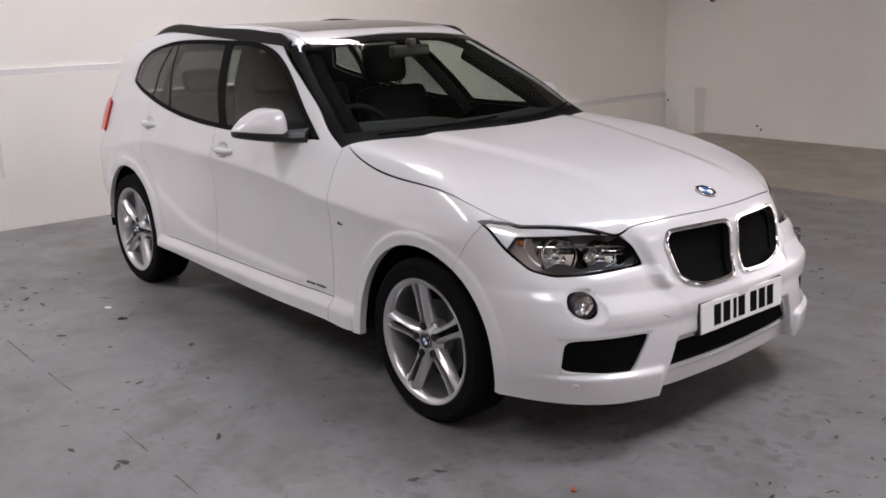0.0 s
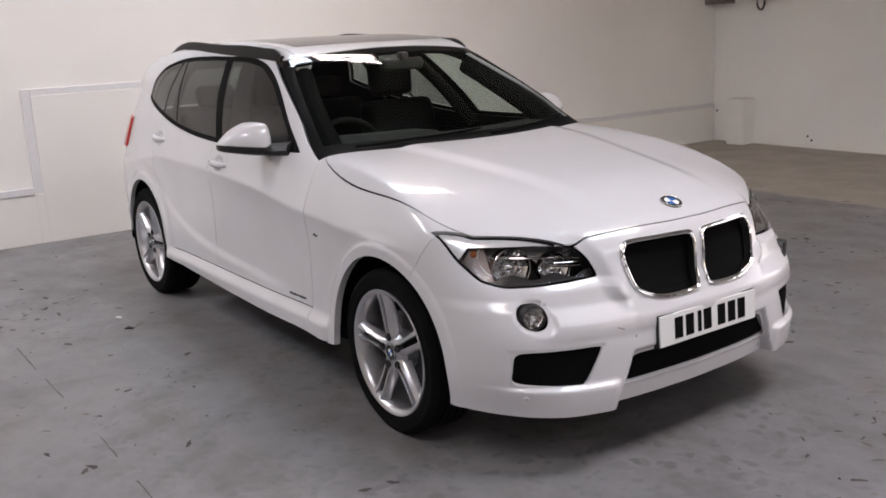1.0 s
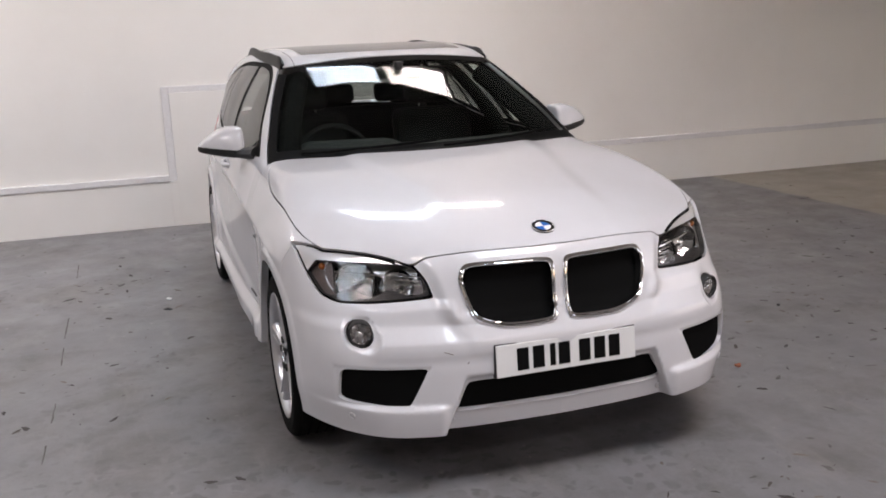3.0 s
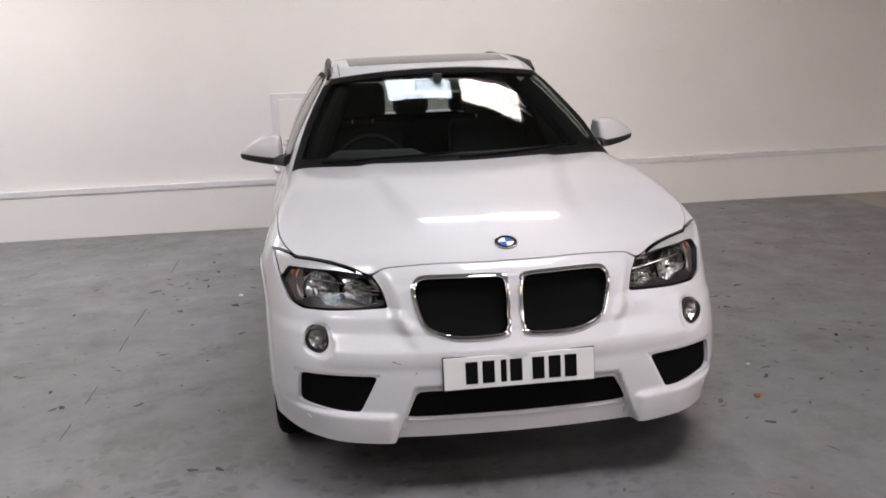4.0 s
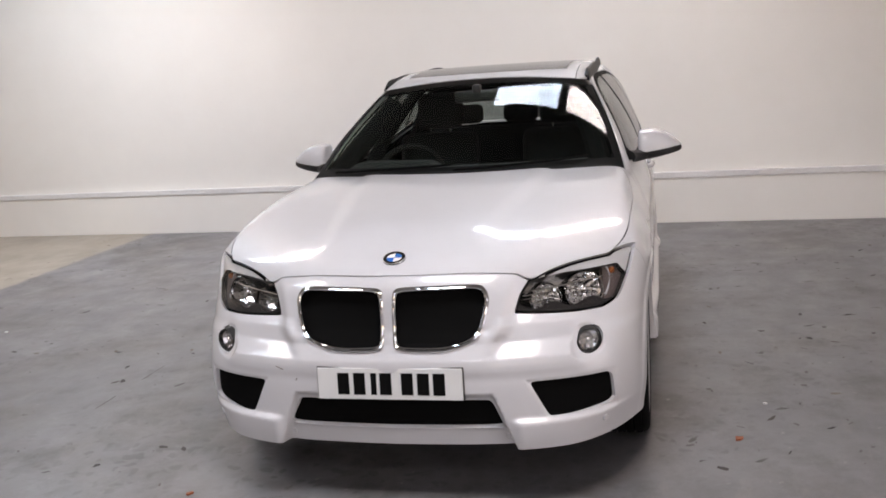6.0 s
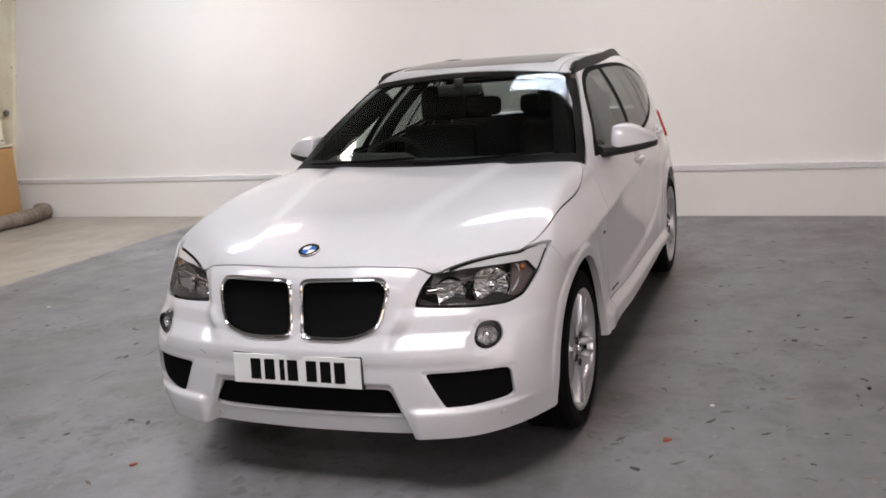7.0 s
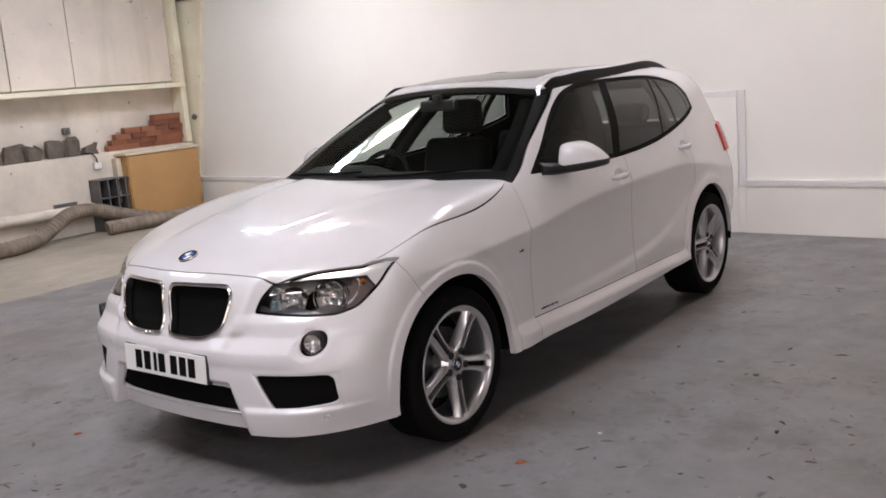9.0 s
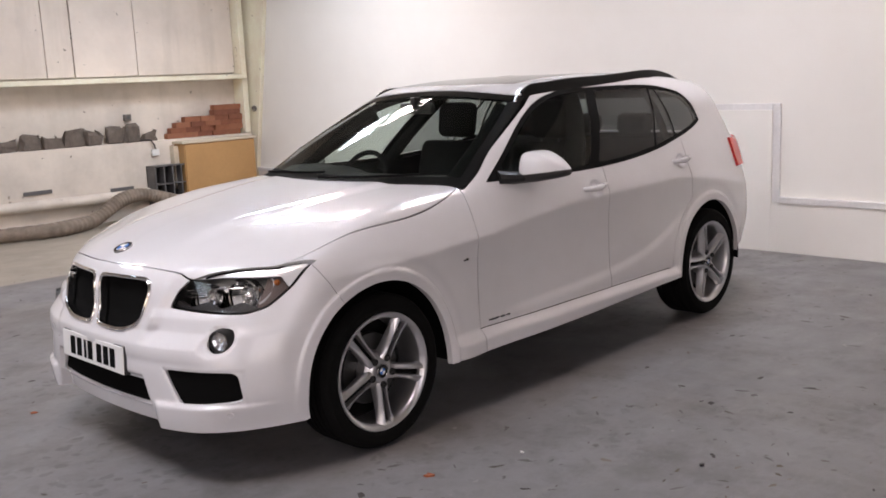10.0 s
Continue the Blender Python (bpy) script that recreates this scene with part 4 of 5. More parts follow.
for y, z in ((-0.723, 0.302), (0.723, 0.302), (-0.40, 0.265), (0.40, 0.265)):
    p = settle(body, np.array([[on_skin(abs(y), z), abs(y), z]]))
    n = normals_at(p)[0]
    sg = math.copysign(1, y)
    bm = bmesh.new()
    lathe(bm, [(0.001, 0.003), (0.009, 0.003), (0.0105, 0.0015), (0.0115, 0.003), (0.0125, 0.0), (0.0125, -0.01)], 20)
    child(part("parking_sensor", bm, PAINT, bumper, "small round parking sensor", True), facing((p[0][0], sg * p[0][1], p[0][2]), (n[0], sg * n[1], n[2])))
for y, z, a, ln_ in ((-0.350, 0.481, 60, 0.010), (-0.420, 0.522, -20, 0.018), (-0.405, 0.516, -15, 0.012)):
    p = settle(body, np.array([[on_skin(abs(y), z), abs(y), z]]))
    n = normals_at(p)[0]
    bm = bmesh.new()
    box(bm, (-ln_ / 2, 0.0, -0.0013), (ln_ / 2, 0.0008, 0.0013))
    child(part("scuff", bm, CHIP, bumper, "small dark scuff"), facing((p[0][0], -p[0][1], p[0][2]), (n[0], -n[1], n[2]), a))

hp = settle(body, np.array([[2.026, 0.0, 0.880]]))
hn = normals_at(hp)[0]
badge(hood, facing(Vector(hp[0]) + 0.003 * Vector(hn), hn), 0.041)


# ---- wheels ----
def wheel_parts(s, phase):
    """Alloy wheel with five double spokes; its outer face looks along +y."""
    bm = bmesh.new()
    prof = [(0.245, -0.108), (0.262, -0.114), (0.30, -0.112), (0.318, -0.10), (0.326, -0.085)]
    for k in range(5):
        a = -0.07 + k * 0.035
        prof += [(0.328, a - 0.012), (0.328, a + 0.012), (0.321, a + 0.014), (0.321, a + 0.021)]
    prof += [(0.326, 0.088), (0.318, 0.102), (0.305, 0.111), (0.30, 0.1125), (0.297, 0.111), (0.275, 0.114), (0.262, 0.113), (0.250, 0.107), (0.245, 0.10)]
    lathe(bm, prof, 72)
    w = part("wheel", bm, RUBBER, car, "black low-profile tyre on a five double-spoke silver alloy rim", True)
    bm = bmesh.new()
    lathe(bm, [(0.222, -0.10), (0.226, 0.02), (0.230, 0.075), (0.236, 0.094), (0.243, 0.100), (0.249, 0.104), (0.2515, 0.108), (0.250, 0.111), (0.245, 0.110), (0.236, 0.106), (0.228, 0.098), (0.224, 0.085), (0.216, 0.02), (0.212, -0.10), (0.222, -0.10)], 72)
    part("rim", bm, ALLOY, w, "silver alloy rim", True)
    for k in range(5):
        a = radians(phase + 72 * k)
        rot = Matrix.Rotation(-a, 4, "Y")
        bm = bmesh.new()
        for side in (-1, 1):
            rows = []
            # radius, slot edge, outer edge, face, drop to the outer edge, depth
            for r, lo, hi, f, drop, th in ((0.030, 0.003, 0.026, 0.088, 0.004, 0.04), (0.056, 0.008, 0.031, 0.092, 0.006, 0.045), (0.078, 0.0095, 0.030, 0.094, 0.009, 0.045), (0.105, 0.010, 0.0285, 0.095, 0.012, 0.042), (0.15, 0.011, 0.030, 0.097, 0.012, 0.038), (0.195, 0.0125, 0.034, 0.101, 0.011, 0.032), (0.237, 0.014, 0.047, 0.105, 0.008, 0.026)):
                rows.append([bm.verts.new((r, f - y, side * z)) for y, z in ((0.006, lo), (0.0, lo + 0.002), (0.0005, lo + 0.008), (drop * 0.7, lo + (hi - lo) * 0.72), (drop + 0.003, hi), (th, hi + 0.004), (th, lo))])
            n = len(rows[0])
            for p, q in zip(rows, rows[1:]):
                for i in range(n):
                    bm.faces.new((p[i], p[(i + 1) % n], q[(i + 1) % n], q[i]))
            bm.faces.new(rows[0])
            bm.faces.new(rows[-1][::-1])
        sp = part("spoke", bm, ALLOY, w, "", True)
        sp.matrix_basis = rot
        # black floor of the slot between the two bars, painting in its deep shade
        bm = bmesh.new()
        box(bm, (0.06, 0.056, -0.018), (0.228, 0.078, 0.018))
        part("slot", bm, LINER, sp)
    bm = bmesh.new()
    lathe(bm, [(0.001, 0.086), (0.034, 0.087), (0.036, 0.092), (0.046, 0.092), (0.056, 0.086), (0.076, 0.066), (0.080, 0.0)], 48)
    part("hub", bm, ALLOY, w, "silver wheel hub", True)
    for k in range(5):
        a = radians(phase + 72 * k)
        bm = bmesh.new()
        lathe(bm, [(0.001, 0.0965), (0.007, 0.0965), (0.008, 0.093), (0.0125, 0.0925), (0.0145, 0.0985), (0.0155, 0.096), (0.0155, 0.07)], 16)
        bo = part("bolt", bm, DARK_ALLOY, w, "dark wheel bolt", True)
        bo.matrix_basis = pose(0.059 * math.cos(a), 0, 0.059 * math.sin(a))
    badge(w, pose(0, 0.0945, 0), 0.029, "hub_cap", 0.5)
    bm = bmesh.new()
    lathe(bm, [(0.05, 0.02), (0.15, 0.02), (0.152, 0.016), (0.152, -0.008), (0.05, -0.01)], 48)
    part("brake_disc", bm, STEEL, w, "grey steel brake disc", True)
    bm = bmesh.new()
    lathe(bm, [(0.03, -0.03), (0.215, -0.035), (0.215, -0.05)], 48)
    part("backing_plate", bm, LINER, w)
    return w


for ax, half in ((AXLE_F - 0.008, 0.752), (AXLE_R, 0.752)):
    for s, phase in ((1, -93), (-1, 8)):
        w = wheel_parts(s, phase if ax > 0 else phase + 25)
        w.matrix_basis = pose(ax, s * half, 0.328, 0, 0, 0 if s > 0 else 180)
        bm = bmesh.new()
        arc = [k * math.pi / 32 for k in range(-1, 34)]
        rings = [[bm.verts.new((ax + r * math.cos(a), s * y, HUB_Z + r * math.sin(a))) for a in arc] for r, y in ((ARCH + 0.012, 0.845), (ARCH + 0.012, 0.5), (0.05, 0.5))]
        for p, q in zip(rings, rings[1:]):
            for i in range(len(arc) - 1):
                bm.faces.new((p[i], p[i + 1], q[i + 1], q[i]))
        part("wheel_arch_liner", bm, LINER, car, "black wheel arch liner")

bm = bmesh.new()
box(bm, (-1.85, -0.6, 0.2), (1.9, 0.6, 0.30), None, 0.03)
box(bm, (-0.93, -0.80, 0.25), (0.93, 0.80, 0.31), None, 0.02)
box(bm, (1.83, -0.58, 0.235), (2.04, 0.58, 0.29), None, 0.02)
part("underbody", bm, LINER, car, "black underbody tray")

# ---- roof rails, handles, mirrors, wipers ----
for s in (1, -1):
    bm = bmesh.new()
    rail_y = spline([-1.55, -0.7, 0.04], [0.520, 0.555, 0.553])
    tall = spline([-1.58, -1.45, -1.1, -0.6, -0.3, -0.1, 0.0, 0.04], [0.002, 0.024, 0.034, 0.038, 0.043, 0.042, 0.034, 0.014])
    rows = []
    for x in np.linspace(0.04, -1.58, 46):
        y, h = float(rail_y(x)), max(float(tall(x)), 0.003)
        zs = np.linspace(1.55, 1.2, 701)
        z = zs[int(np.argmax(body(np.full_like(zs, x), np.full_like(zs, y), zs) > 0))]
        wd = 0.014
        rows.append([bm.verts.new((x, s * (y + dy * wd), z + dz)) for dy, dz in ((-1.0, -0.03), (-0.95, h * 0.55), (-0.7, h * 0.9), (-0.2, h), (0.35, h * 0.93), (0.8, h * 0.55), (1.0, 0.0), (1.1, -0.035))])
    for p, q in zip(rows, rows[1:]):
        for i in range(7):
            bm.faces.new((p[i], p[i + 1], q[i + 1], q[i]))
    bm.faces.new(rows[0])
    bm.faces.new(rows[-1])
    part("roof_rail", bm, RAIL, car, "satin black roof rail", True)
    for (hx, hz), door in zip(HANDLES, sides[s]):
        w = half_width(np.array(hx), np.array(hz)) + 0.012
        bm = bmesh.new()
        pts = [(hx + 0.105 - 0.21 * u, s * (w - 0.006 + 0.030 * math.sin(math.pi * min(max(u * 1.25 - 0.02, 0), 1)) ** 0.5), hz + 0.006 * (u - 0.5)) for u in np.linspace(0, 1, 16)]
        sweep(bm, pts, lambda u: 0.0155 - 0.004 * abs(2 * u - 1), 10, flat=1.1)
        part("door_handle", bm, PAINT, door, "white door handle", True)


def mirror_f(x, y, z):
    """Rounded shell of a door mirror, flat behind, sloping down to its outer tip."""
    top = 1.162 - 0.080 * np.clip((y - 0.875) / 0.155, 0, 2) ** 1.75 - 0.008 * np.clip((0.87 - y) / 0.07, 0, 2) ** 2
    nose = 0.425 - 2.6 * np.clip(y - 0.83, 0, 1) ** 2 - 3.2 * np.clip(z - 1.06, 0, 1) ** 2 - 6 * np.clip(1.05 - z, 0, 1) ** 2
    f = smin(top - z, z - 1.006 - 0.17 * np.clip(y - 0.87, 0, 1), 0.012)
    f = smin(f, smin(y - 0.814, 1.040 - y, 0.01), 0.013)
    f = smin(f, (nose - x) * 0.9, 0.022)
    return smin(f, x - 0.258, 0.012)


mv, mt = net(mirror_f, (0.22, 0.74, 0.98), (0.46, 1.08, 1.19), 0.0075)
mn = -grad(mirror_f, mv)
mn /= np.linalg.norm(mn, axis=1)[:, None]
for s in (1, -1):
    fl = np.array([1, s, 1])
    for name, keep, mat, lab in (("door_mirror", lambda v: v[:, 2] - 1.059 - 0.11 * (v[:, 1] - 0.93), PAINT, "white door mirror on a black foot"), ("mirror_base", lambda v: 1.056 + 0.11 * (v[:, 1] - 0.93) - v[:, 2], BLACK, "black lower mirror shell")):
        v, t = cut(mv, mt, keep(mv))
        n = -grad(mirror_f, v)
        n /= np.linalg.norm(n, axis=1)[:, None]
        ob = mesh_from(name, v * fl, t if s > 0 else t[:, ::-1], mat, car if name == "door_mirror" else mirror_ob, lab, n * fl)
        if name == "door_mirror":
            mirror_ob = ob
    bm = bmesh.new()
    sweep(bm, [(float(0.412 - 2.6 * (y - 0.83) ** 2), s * y, 1.060 + 0.11 * (y - 0.93)) for y in np.linspace(0.85, 1.0, 10)], 0.007, 6)
    part("indicator", bm, CLEAR_STRIP, mirror_ob, "clear indicator strip", True)
    bm = bmesh.new()
    sweep(bm, [(0.50, s * 0.755, 1.04), (0.44, s * 0.785, 1.035), (0.36, s * 0.86, 1.035)], lambda u: 0.062 - 0.022 * u, 10, flat=0.62)
    part("foot", bm, BLACK, mirror_ob, "black mirror foot", True)
    bm = bmesh.new()
    box(bm, (0.250, s * 0.895 - 0.075, 1.04), (0.257, s * 0.895 + 0.075, 1.12), None, 0.002)
    part("mirror_glass", bm, CHROME, mirror_ob, "mirror glass")
    # small dark marks on wing and door
    for nm, cx, cz, bits, dn in (("wing_mark", 0.851, 0.712, ((0.0, 0.0, 0.010), (-0.014, 0.003, 0.006)), None), ("door_script", 0.63, 0.405, ((0.066, 0.0, 0.007), (0.047, 0.0, 0.008), (0.029, 0.0, 0.006), (0.012, 0.0, 0.007), (-0.014, 0.0, 0.005), (-0.029, 0.0, 0.008), (-0.052, 0.0, 0.006), (-0.068, 0.0, 0.005)), None)):
        for k, (dx, dz, hw) in enumerate(bits):
            x, z = cx + dx, cz + dz
            bm = bmesh.new()
            w = float(half_width(np.array(x), np.array(z)))
            box(bm, (x - hw, s * w - 0.003, z - (0.0045 if k % 3 else 0.0032)), (x + hw, s * w + 0.002, z + (0.0045 if k % 2 else 0.0035)))
            part(nm, bm, CHROME_DARK, car, "small dark lettering bar")

for y0, y1, lift in ((-0.62, -0.02, 0.02), (0.0, 0.60, 0.02)):
    bm = bmesh.new()
    pts = []
    for u in np.linspace(0, 1, 14):
        y = y0 + (y1 - y0) * u
        x = cowl(abs(y)) - 0.03 - 0.055 * u
        pts.append((x, y, float(top_z(np.array(x), np.array(y))) + 0.009))
    sweep(bm, pts, 0.006, 6)
    part("wiper", bm, LINER, car, "black wiper blade")

# ---- cabin ----
def rounded(name, lo, hi, mat, parent, m=None, bevel=0.04, label=""):
    bm = bmesh.new()
    box(bm, lo, hi, m, bevel, 3)
    return part(name, bm, mat, parent, label, True)


bm = bmesh.new()
rows = []
for x, z in ((0.94, 1.03), (0.80, 1.055), (0.62, 1.05), (0.50, 1.01), (0.44, 0.93), (0.46, 0.6)):
    rows.append([bm.verts.new((x - 0.30 * y * y, y, z + (0.03 if abs(y + 0.36) < 0.2 and x < 0.9 and z > 0.9 else 0))) for y in np.linspace(-0.72, 0.72, 25)])
for p, q in zip(rows, rows[1:]):
    for i in range(24):
        bm.faces.new((p[i], p[i + 1], q[i + 1], q[i]))
part("dashboard", bm, LEATHER, car, "black dashboard", True)
bm = bmesh.new()
sweep(bm, [(0.36 + 0.19 * 0.42 * math.sin(a) * -1, -0.37 + 0.185 * math.cos(a), 0.955 + 0.185 * 0.9 * math.sin(a)) for a in np.linspace(0, math.tau, 40, endpoint=False)], 0.015, 8, close=True)
sw = part("steering_wheel", bm, LEATHER, car, "black leather steering wheel", True)
bm = bmesh.new()
box(bm, (0.35, -0.44, 0.92), (0.40, -0.30, 0.99), None, 0.02)
for a in (0.1, math.pi - 0.1, -math.pi / 2):
    sweep(bm, [(0.37, -0.37, 0.955), (0.36 - 0.08 * math.sin(a), -0.37 + 0.18 * math.cos(a), 0.955 + 0.165 * math.sin(a))], 0.012, 6)
part("wheel_boss", bm, BLACK, sw, "", True)
for y in (-0.37, 0.37):
    seat = rounded("front_seat", (-0.30, y - 0.25, 0.42), (0.22, y + 0.25, 0.60), LEATHER, car, label="black leather front seat")
    rounded("backrest", (-0.06, -0.235, 0), (0.08, 0.235, 0.60), LEATHER, seat, pose(-0.28, y, 0.55, 0, -14, 0), 0.055)
    hd = rounded("headrest", (-0.05, -0.14, 0), (0.05, 0.14, 0.215), LEATHER, seat, pose(-0.445, y, 1.155, 0, -8, 0), 0.045, "black headrest")
    for dy in (-0.06, 0.06):
        bm = bmesh.new()
        sweep(bm, [(-0.425, y + dy, 1.10), (-0.44, y + dy, 1.22)], 0.006, 8)
        part("headrest_post", bm, CHROME_DARK, hd)
for s in (1, -1):
    bm = bmesh.new()
    zs = np.linspace(1.03, 1.40, 14)
    pts = []
    for z in zs:
        y = float(screen_side(z)) - 0.085
        pts.append((0.99 - 0.40 * y * y - 2 * (z - 1.035) - 0.035, s * y, z - 0.065))
    sweep(bm, pts, lambda u: 0.058 - 0.01 * u, 10)
    part("pillar_trim", bm, LINER, car, "black windscreen pillar trim", True)
for s in (1, -1):
    bm = bmesh.new()
    sweep(bm, [(float(b_line(z)), s * (float(half_width(np.array(-0.25), np.array(z))) - 0.11), z) for z in np.linspace(0.96, 1.42, 8)], lambda u: 0.06 - 0.012 * u, 10, flat=0.6)
    part("door_pillar_trim", bm, LINER, car, "black door pillar trim", True)
    bm = bmesh.new()
    sweep(bm, [(float(q_line(z)), s * (float(half_width(np.array(-1.05), np.array(z))) - 0.075), z) for z in np.linspace(0.98, 1.42, 8)], 0.028, 10, flat=0.6)
    part("rear_pillar_trim", bm, LEATHER, car, "black rear pillar trim", True)
bench = rounded("rear_seat", (-1.15, -0.62, 0.45), (-0.65, 0.62, 0.62), LEATHER, car, label="black leather rear bench")
rounded("backrest", (-0.06, -0.62, 0), (0.08, 0.62, 0.56), LEATHER, bench, pose(-1.13, 0, 0.56, 0, -16, 0), 0.05)
for y in (-0.38, 0, 0.38):
    rounded("headrest", (-0.04, -0.12, 0), (0.05, 0.12, 0.13), LEATHER, bench, pose(-1.29, y, 1.12, 0, -10, 0), 0.04)
bm = bmesh.new()
box(bm, (0.235, -0.12, 1.335), (0.275, 0.12, 1.395), None, 0.015, 3)
box(bm, (0.24, -0.02, 1.38), (0.29, 0.02, 1.425), None, 0.008)
part("rear_view_mirror", bm, BLACK, car, "black rear-view mirror", True)
bm = bmesh.new()
box(bm, (-1.75, -0.5, 0.40), (0.9, 0.5, 0.44))
part("cabin_floor", bm, LINER, car)

# ---- workshop side ----
def thing(name, mat, label, category, boxes, bevel=0.004, group="", m=None):
    bm = bmesh.new()
    for lo, hi in boxes:
        box(bm, lo, hi, None, bevel)
    ob = part(name, bm, mat)
    if m:
        ob.matrix_basis = m
    return tagged(ob, label, category, group)


tagged(part("wall_right_lower", (lambda bm: (box(bm, (-3.62, -7.3, 0), (9.5, -7.1, 0.92)), bm)[1])(bmesh.new()), DIRTY), "grimy cream dado with a deep ledge", "wall", kind="structure")
bm = bmesh.new()
outline = [(-7.298, 0.0), (-7.196, 0.0), (-7.196 + 0.2 * CEIL, CEIL), (-7.298, CEIL)]
faces = [[bm.verts.new((x, y, z)) for y, z in outline] for x in (-3.66, -4.8)]
bm.faces.new(faces[0])
bm.faces.new(faces[1][::-1])
for i in range(4):
    bm.faces.new((faces[0][i], faces[1][i], faces[1][(i + 1) % 4], faces[0][(i + 1) % 4]))
tagged(part("wall_right_end", bm, CREAM), "pale yellow painted wall return", "wall", kind="structure")
# boarding above a long shelf
for k, (x0, x1) in enumerate(((-3.505, -2.110), (-2.100, -1.307), (-1.293, -0.972), (-0.964, 1.214), (1.226, 3.614), (3.626, 6.0))):
    thing("wall_board", DIRTY_GREY, "dirty grey-white boarding above the shelf", "board", [((x0, -7.298, 1.72), (x1, -7.22, CEIL - 0.02))], 0.006, "boards over the shelf")
thing("shelf", CREAM, "long cream painted wall shelf", "shelf", [((-3.56, -7.298, 1.64), (6.0, -7.02, 1.70))], 0.006)
thing("timber_post", CREAM, "cream painted timber upright", "post", [((-3.60, -7.298, 0.93), (-3.515, -7.08, CEIL - 0.02))], 0.008)

# bricks stacked on the ledge
brick_me = None
rnd = random.Random(4)
stack = []
for row in range(6):
    x0 = (-2.40, -2.44, -2.52, -2.66, -3.07, -3.10)[row]
    x = x0
    while x - 0.215 > -3.60:
        stack.append((x - 0.1075, -7.205 + rnd.uniform(-0.02, 0.02), 0.922 + 0.0655 * row, rnd.uniform(-5, 5)))
        x -= 0.2145
for x, y, z, a in stack:
    if brick_me is None:
        bm = bmesh.new()
        box(bm, (-0.1065, -0.051, 0), (0.1065, 0.051, 0.065), None, 0.002, 1)
        ob = part("brick", bm, BRICK)
        brick_me = ob.data
    else:
        ob = new("brick", brick_me)
    ob.matrix_basis = pose(x, y, z, 0, 0, a)
    tagged(ob, "red clay brick stacked on the ledge", "brick", "stacked bricks")

# broken grey slabs lying along the ledge
for k in range(14):
    x = -2.17 + 0.25 * k + rnd.uniform(-0.05, 0.05)
    bm = bmesh.new()
    w, h, d = rnd.uniform(0.08, 0.15), rnd.uniform(0.09, 0.17), rnd.uniform(0.035, 0.065)
    box(bm, (-w, -d, 0), (w, d, h), None, 0.012, 1)
    for v in bm.verts:
        v.co += Vector((rnd.uniform(-0.035, 0.035), rnd.uniform(-0.012, 0.012), (rnd.uniform(-0.05, 0.065) if v.co.z > 0.02 else 0)))
    ob = tagged(part("rubble", bm, SLATE), "broken grey slab lying on the ledge", "rubble", "rubble on the ledge")
    ob.matrix_basis = pose(x, -7.19, 0.921, 0, 0, rnd.uniform(-25, 25))

# plywood crate and the dark rack beside it
crate = thing("crate", PLY, "orange plywood crate standing against the wall", "crate", [((-3.49, -7.095, 0.0), (-2.43, -6.88, 0.86))], 0.006)
bm = bmesh.new()
box(bm, (-3.51, -7.097, 0.862), (-2.40, -6.85, 0.895), None, 0.006)
part("lid", bm, PLY_PALE, crate, "paler plywood lid")
bm = bmesh.new()
box(bm, (-2.429, -7.094, 0.30), (-2.36, -7.0, 0.84), None, 0.004)
part("offcut", bm, PLY_PALE, crate, "pale plywood offcut beside the panel")
bm = bmesh.new()
box(bm, (-3.48, -6.879, 0.02), (-2.44, -6.862, 0.85), None, 0.003)
part("front_panel", bm, PLY, crate, "plain orange plywood front")
rack = empty("rack", pose(-2.26, -6.99, 0.0))
tagged(rack, "dark grey metal pigeonhole rack", "rack")
bm = bmesh.new()
for x in (-0.24, -0.12, 0.0, 0.12, 0.24):
    box(bm, (x - 0.008, -0.1, 0.0), (x + 0.008, 0.1, 0.62))
part("divider_frame", bm, RACK, rack)
for z in (0.18, 0.40, 0.62):
    bm = bmesh.new()
    box(bm, (-0.25, -0.1, z - 0.012), (0.25, 0.105, z))
    part("rack_shelf", bm, RACK, rack)
bm = bmesh.new()
box(bm, (-0.25, -0.1, 0.0), (0.25, -0.09, 0.62))
part("rack_back", bm, LINER, rack)
sock = thing("socket_box", PLATE_WHITE, "white plastic socket box on the wall", "socket", [((-2.20, -7.098, 0.74), (-2.10, -7.06, 0.82))], 0.006)
bm = bmesh.new()
sweep(bm, [(-2.15, -7.07, 0.815), (-2.14, -7.06, 0.87), (-2.10, -7.07, 0.935), (-2.05, -7.12, 0.94), (-2.0, -7.16, 0.93)], 0.009, 6)
part("lead", bm, BLACK, sock, "black lead")
bm = bmesh.new()
pts = [(x, -7.04 + 0.003 * math.sin(x * 1.7), 0.315 + 0.02 * math.sin(x * 0.9)) for x in np.linspace(-2.0, 6.0, 40)]
sweep(bm, pts, 0.062, 12)
pipe = tagged(part("pipe", bm, DIRTY, None, "", True), "pale dusty pipe along the foot of the wall", "pipe")
for x0, x1, z in ((-0.81, -0.48, 0.425), (-1.82, -1.52, 0.352)):
    thing("wall_slot", RACK, "dark slotted plate low on the grimy wall", "vent", [((x0, -7.098, z), (x1, -7.082, z + 0.045))], 0.004, "slotted plates")
switch = thing("switch_box", WALL_BOX, "small brown-grey switch box above the ledge", "switch", [((-1.97, -7.298, 1.18), (-1.88, -7.25, 1.26))], 0.006)
bm = bmesh.new()
box(bm, (-1.945, -7.251, 1.205), (-1.905, -7.243, 1.24), None, 0.003)
part("rocker", bm, RACK, switch)
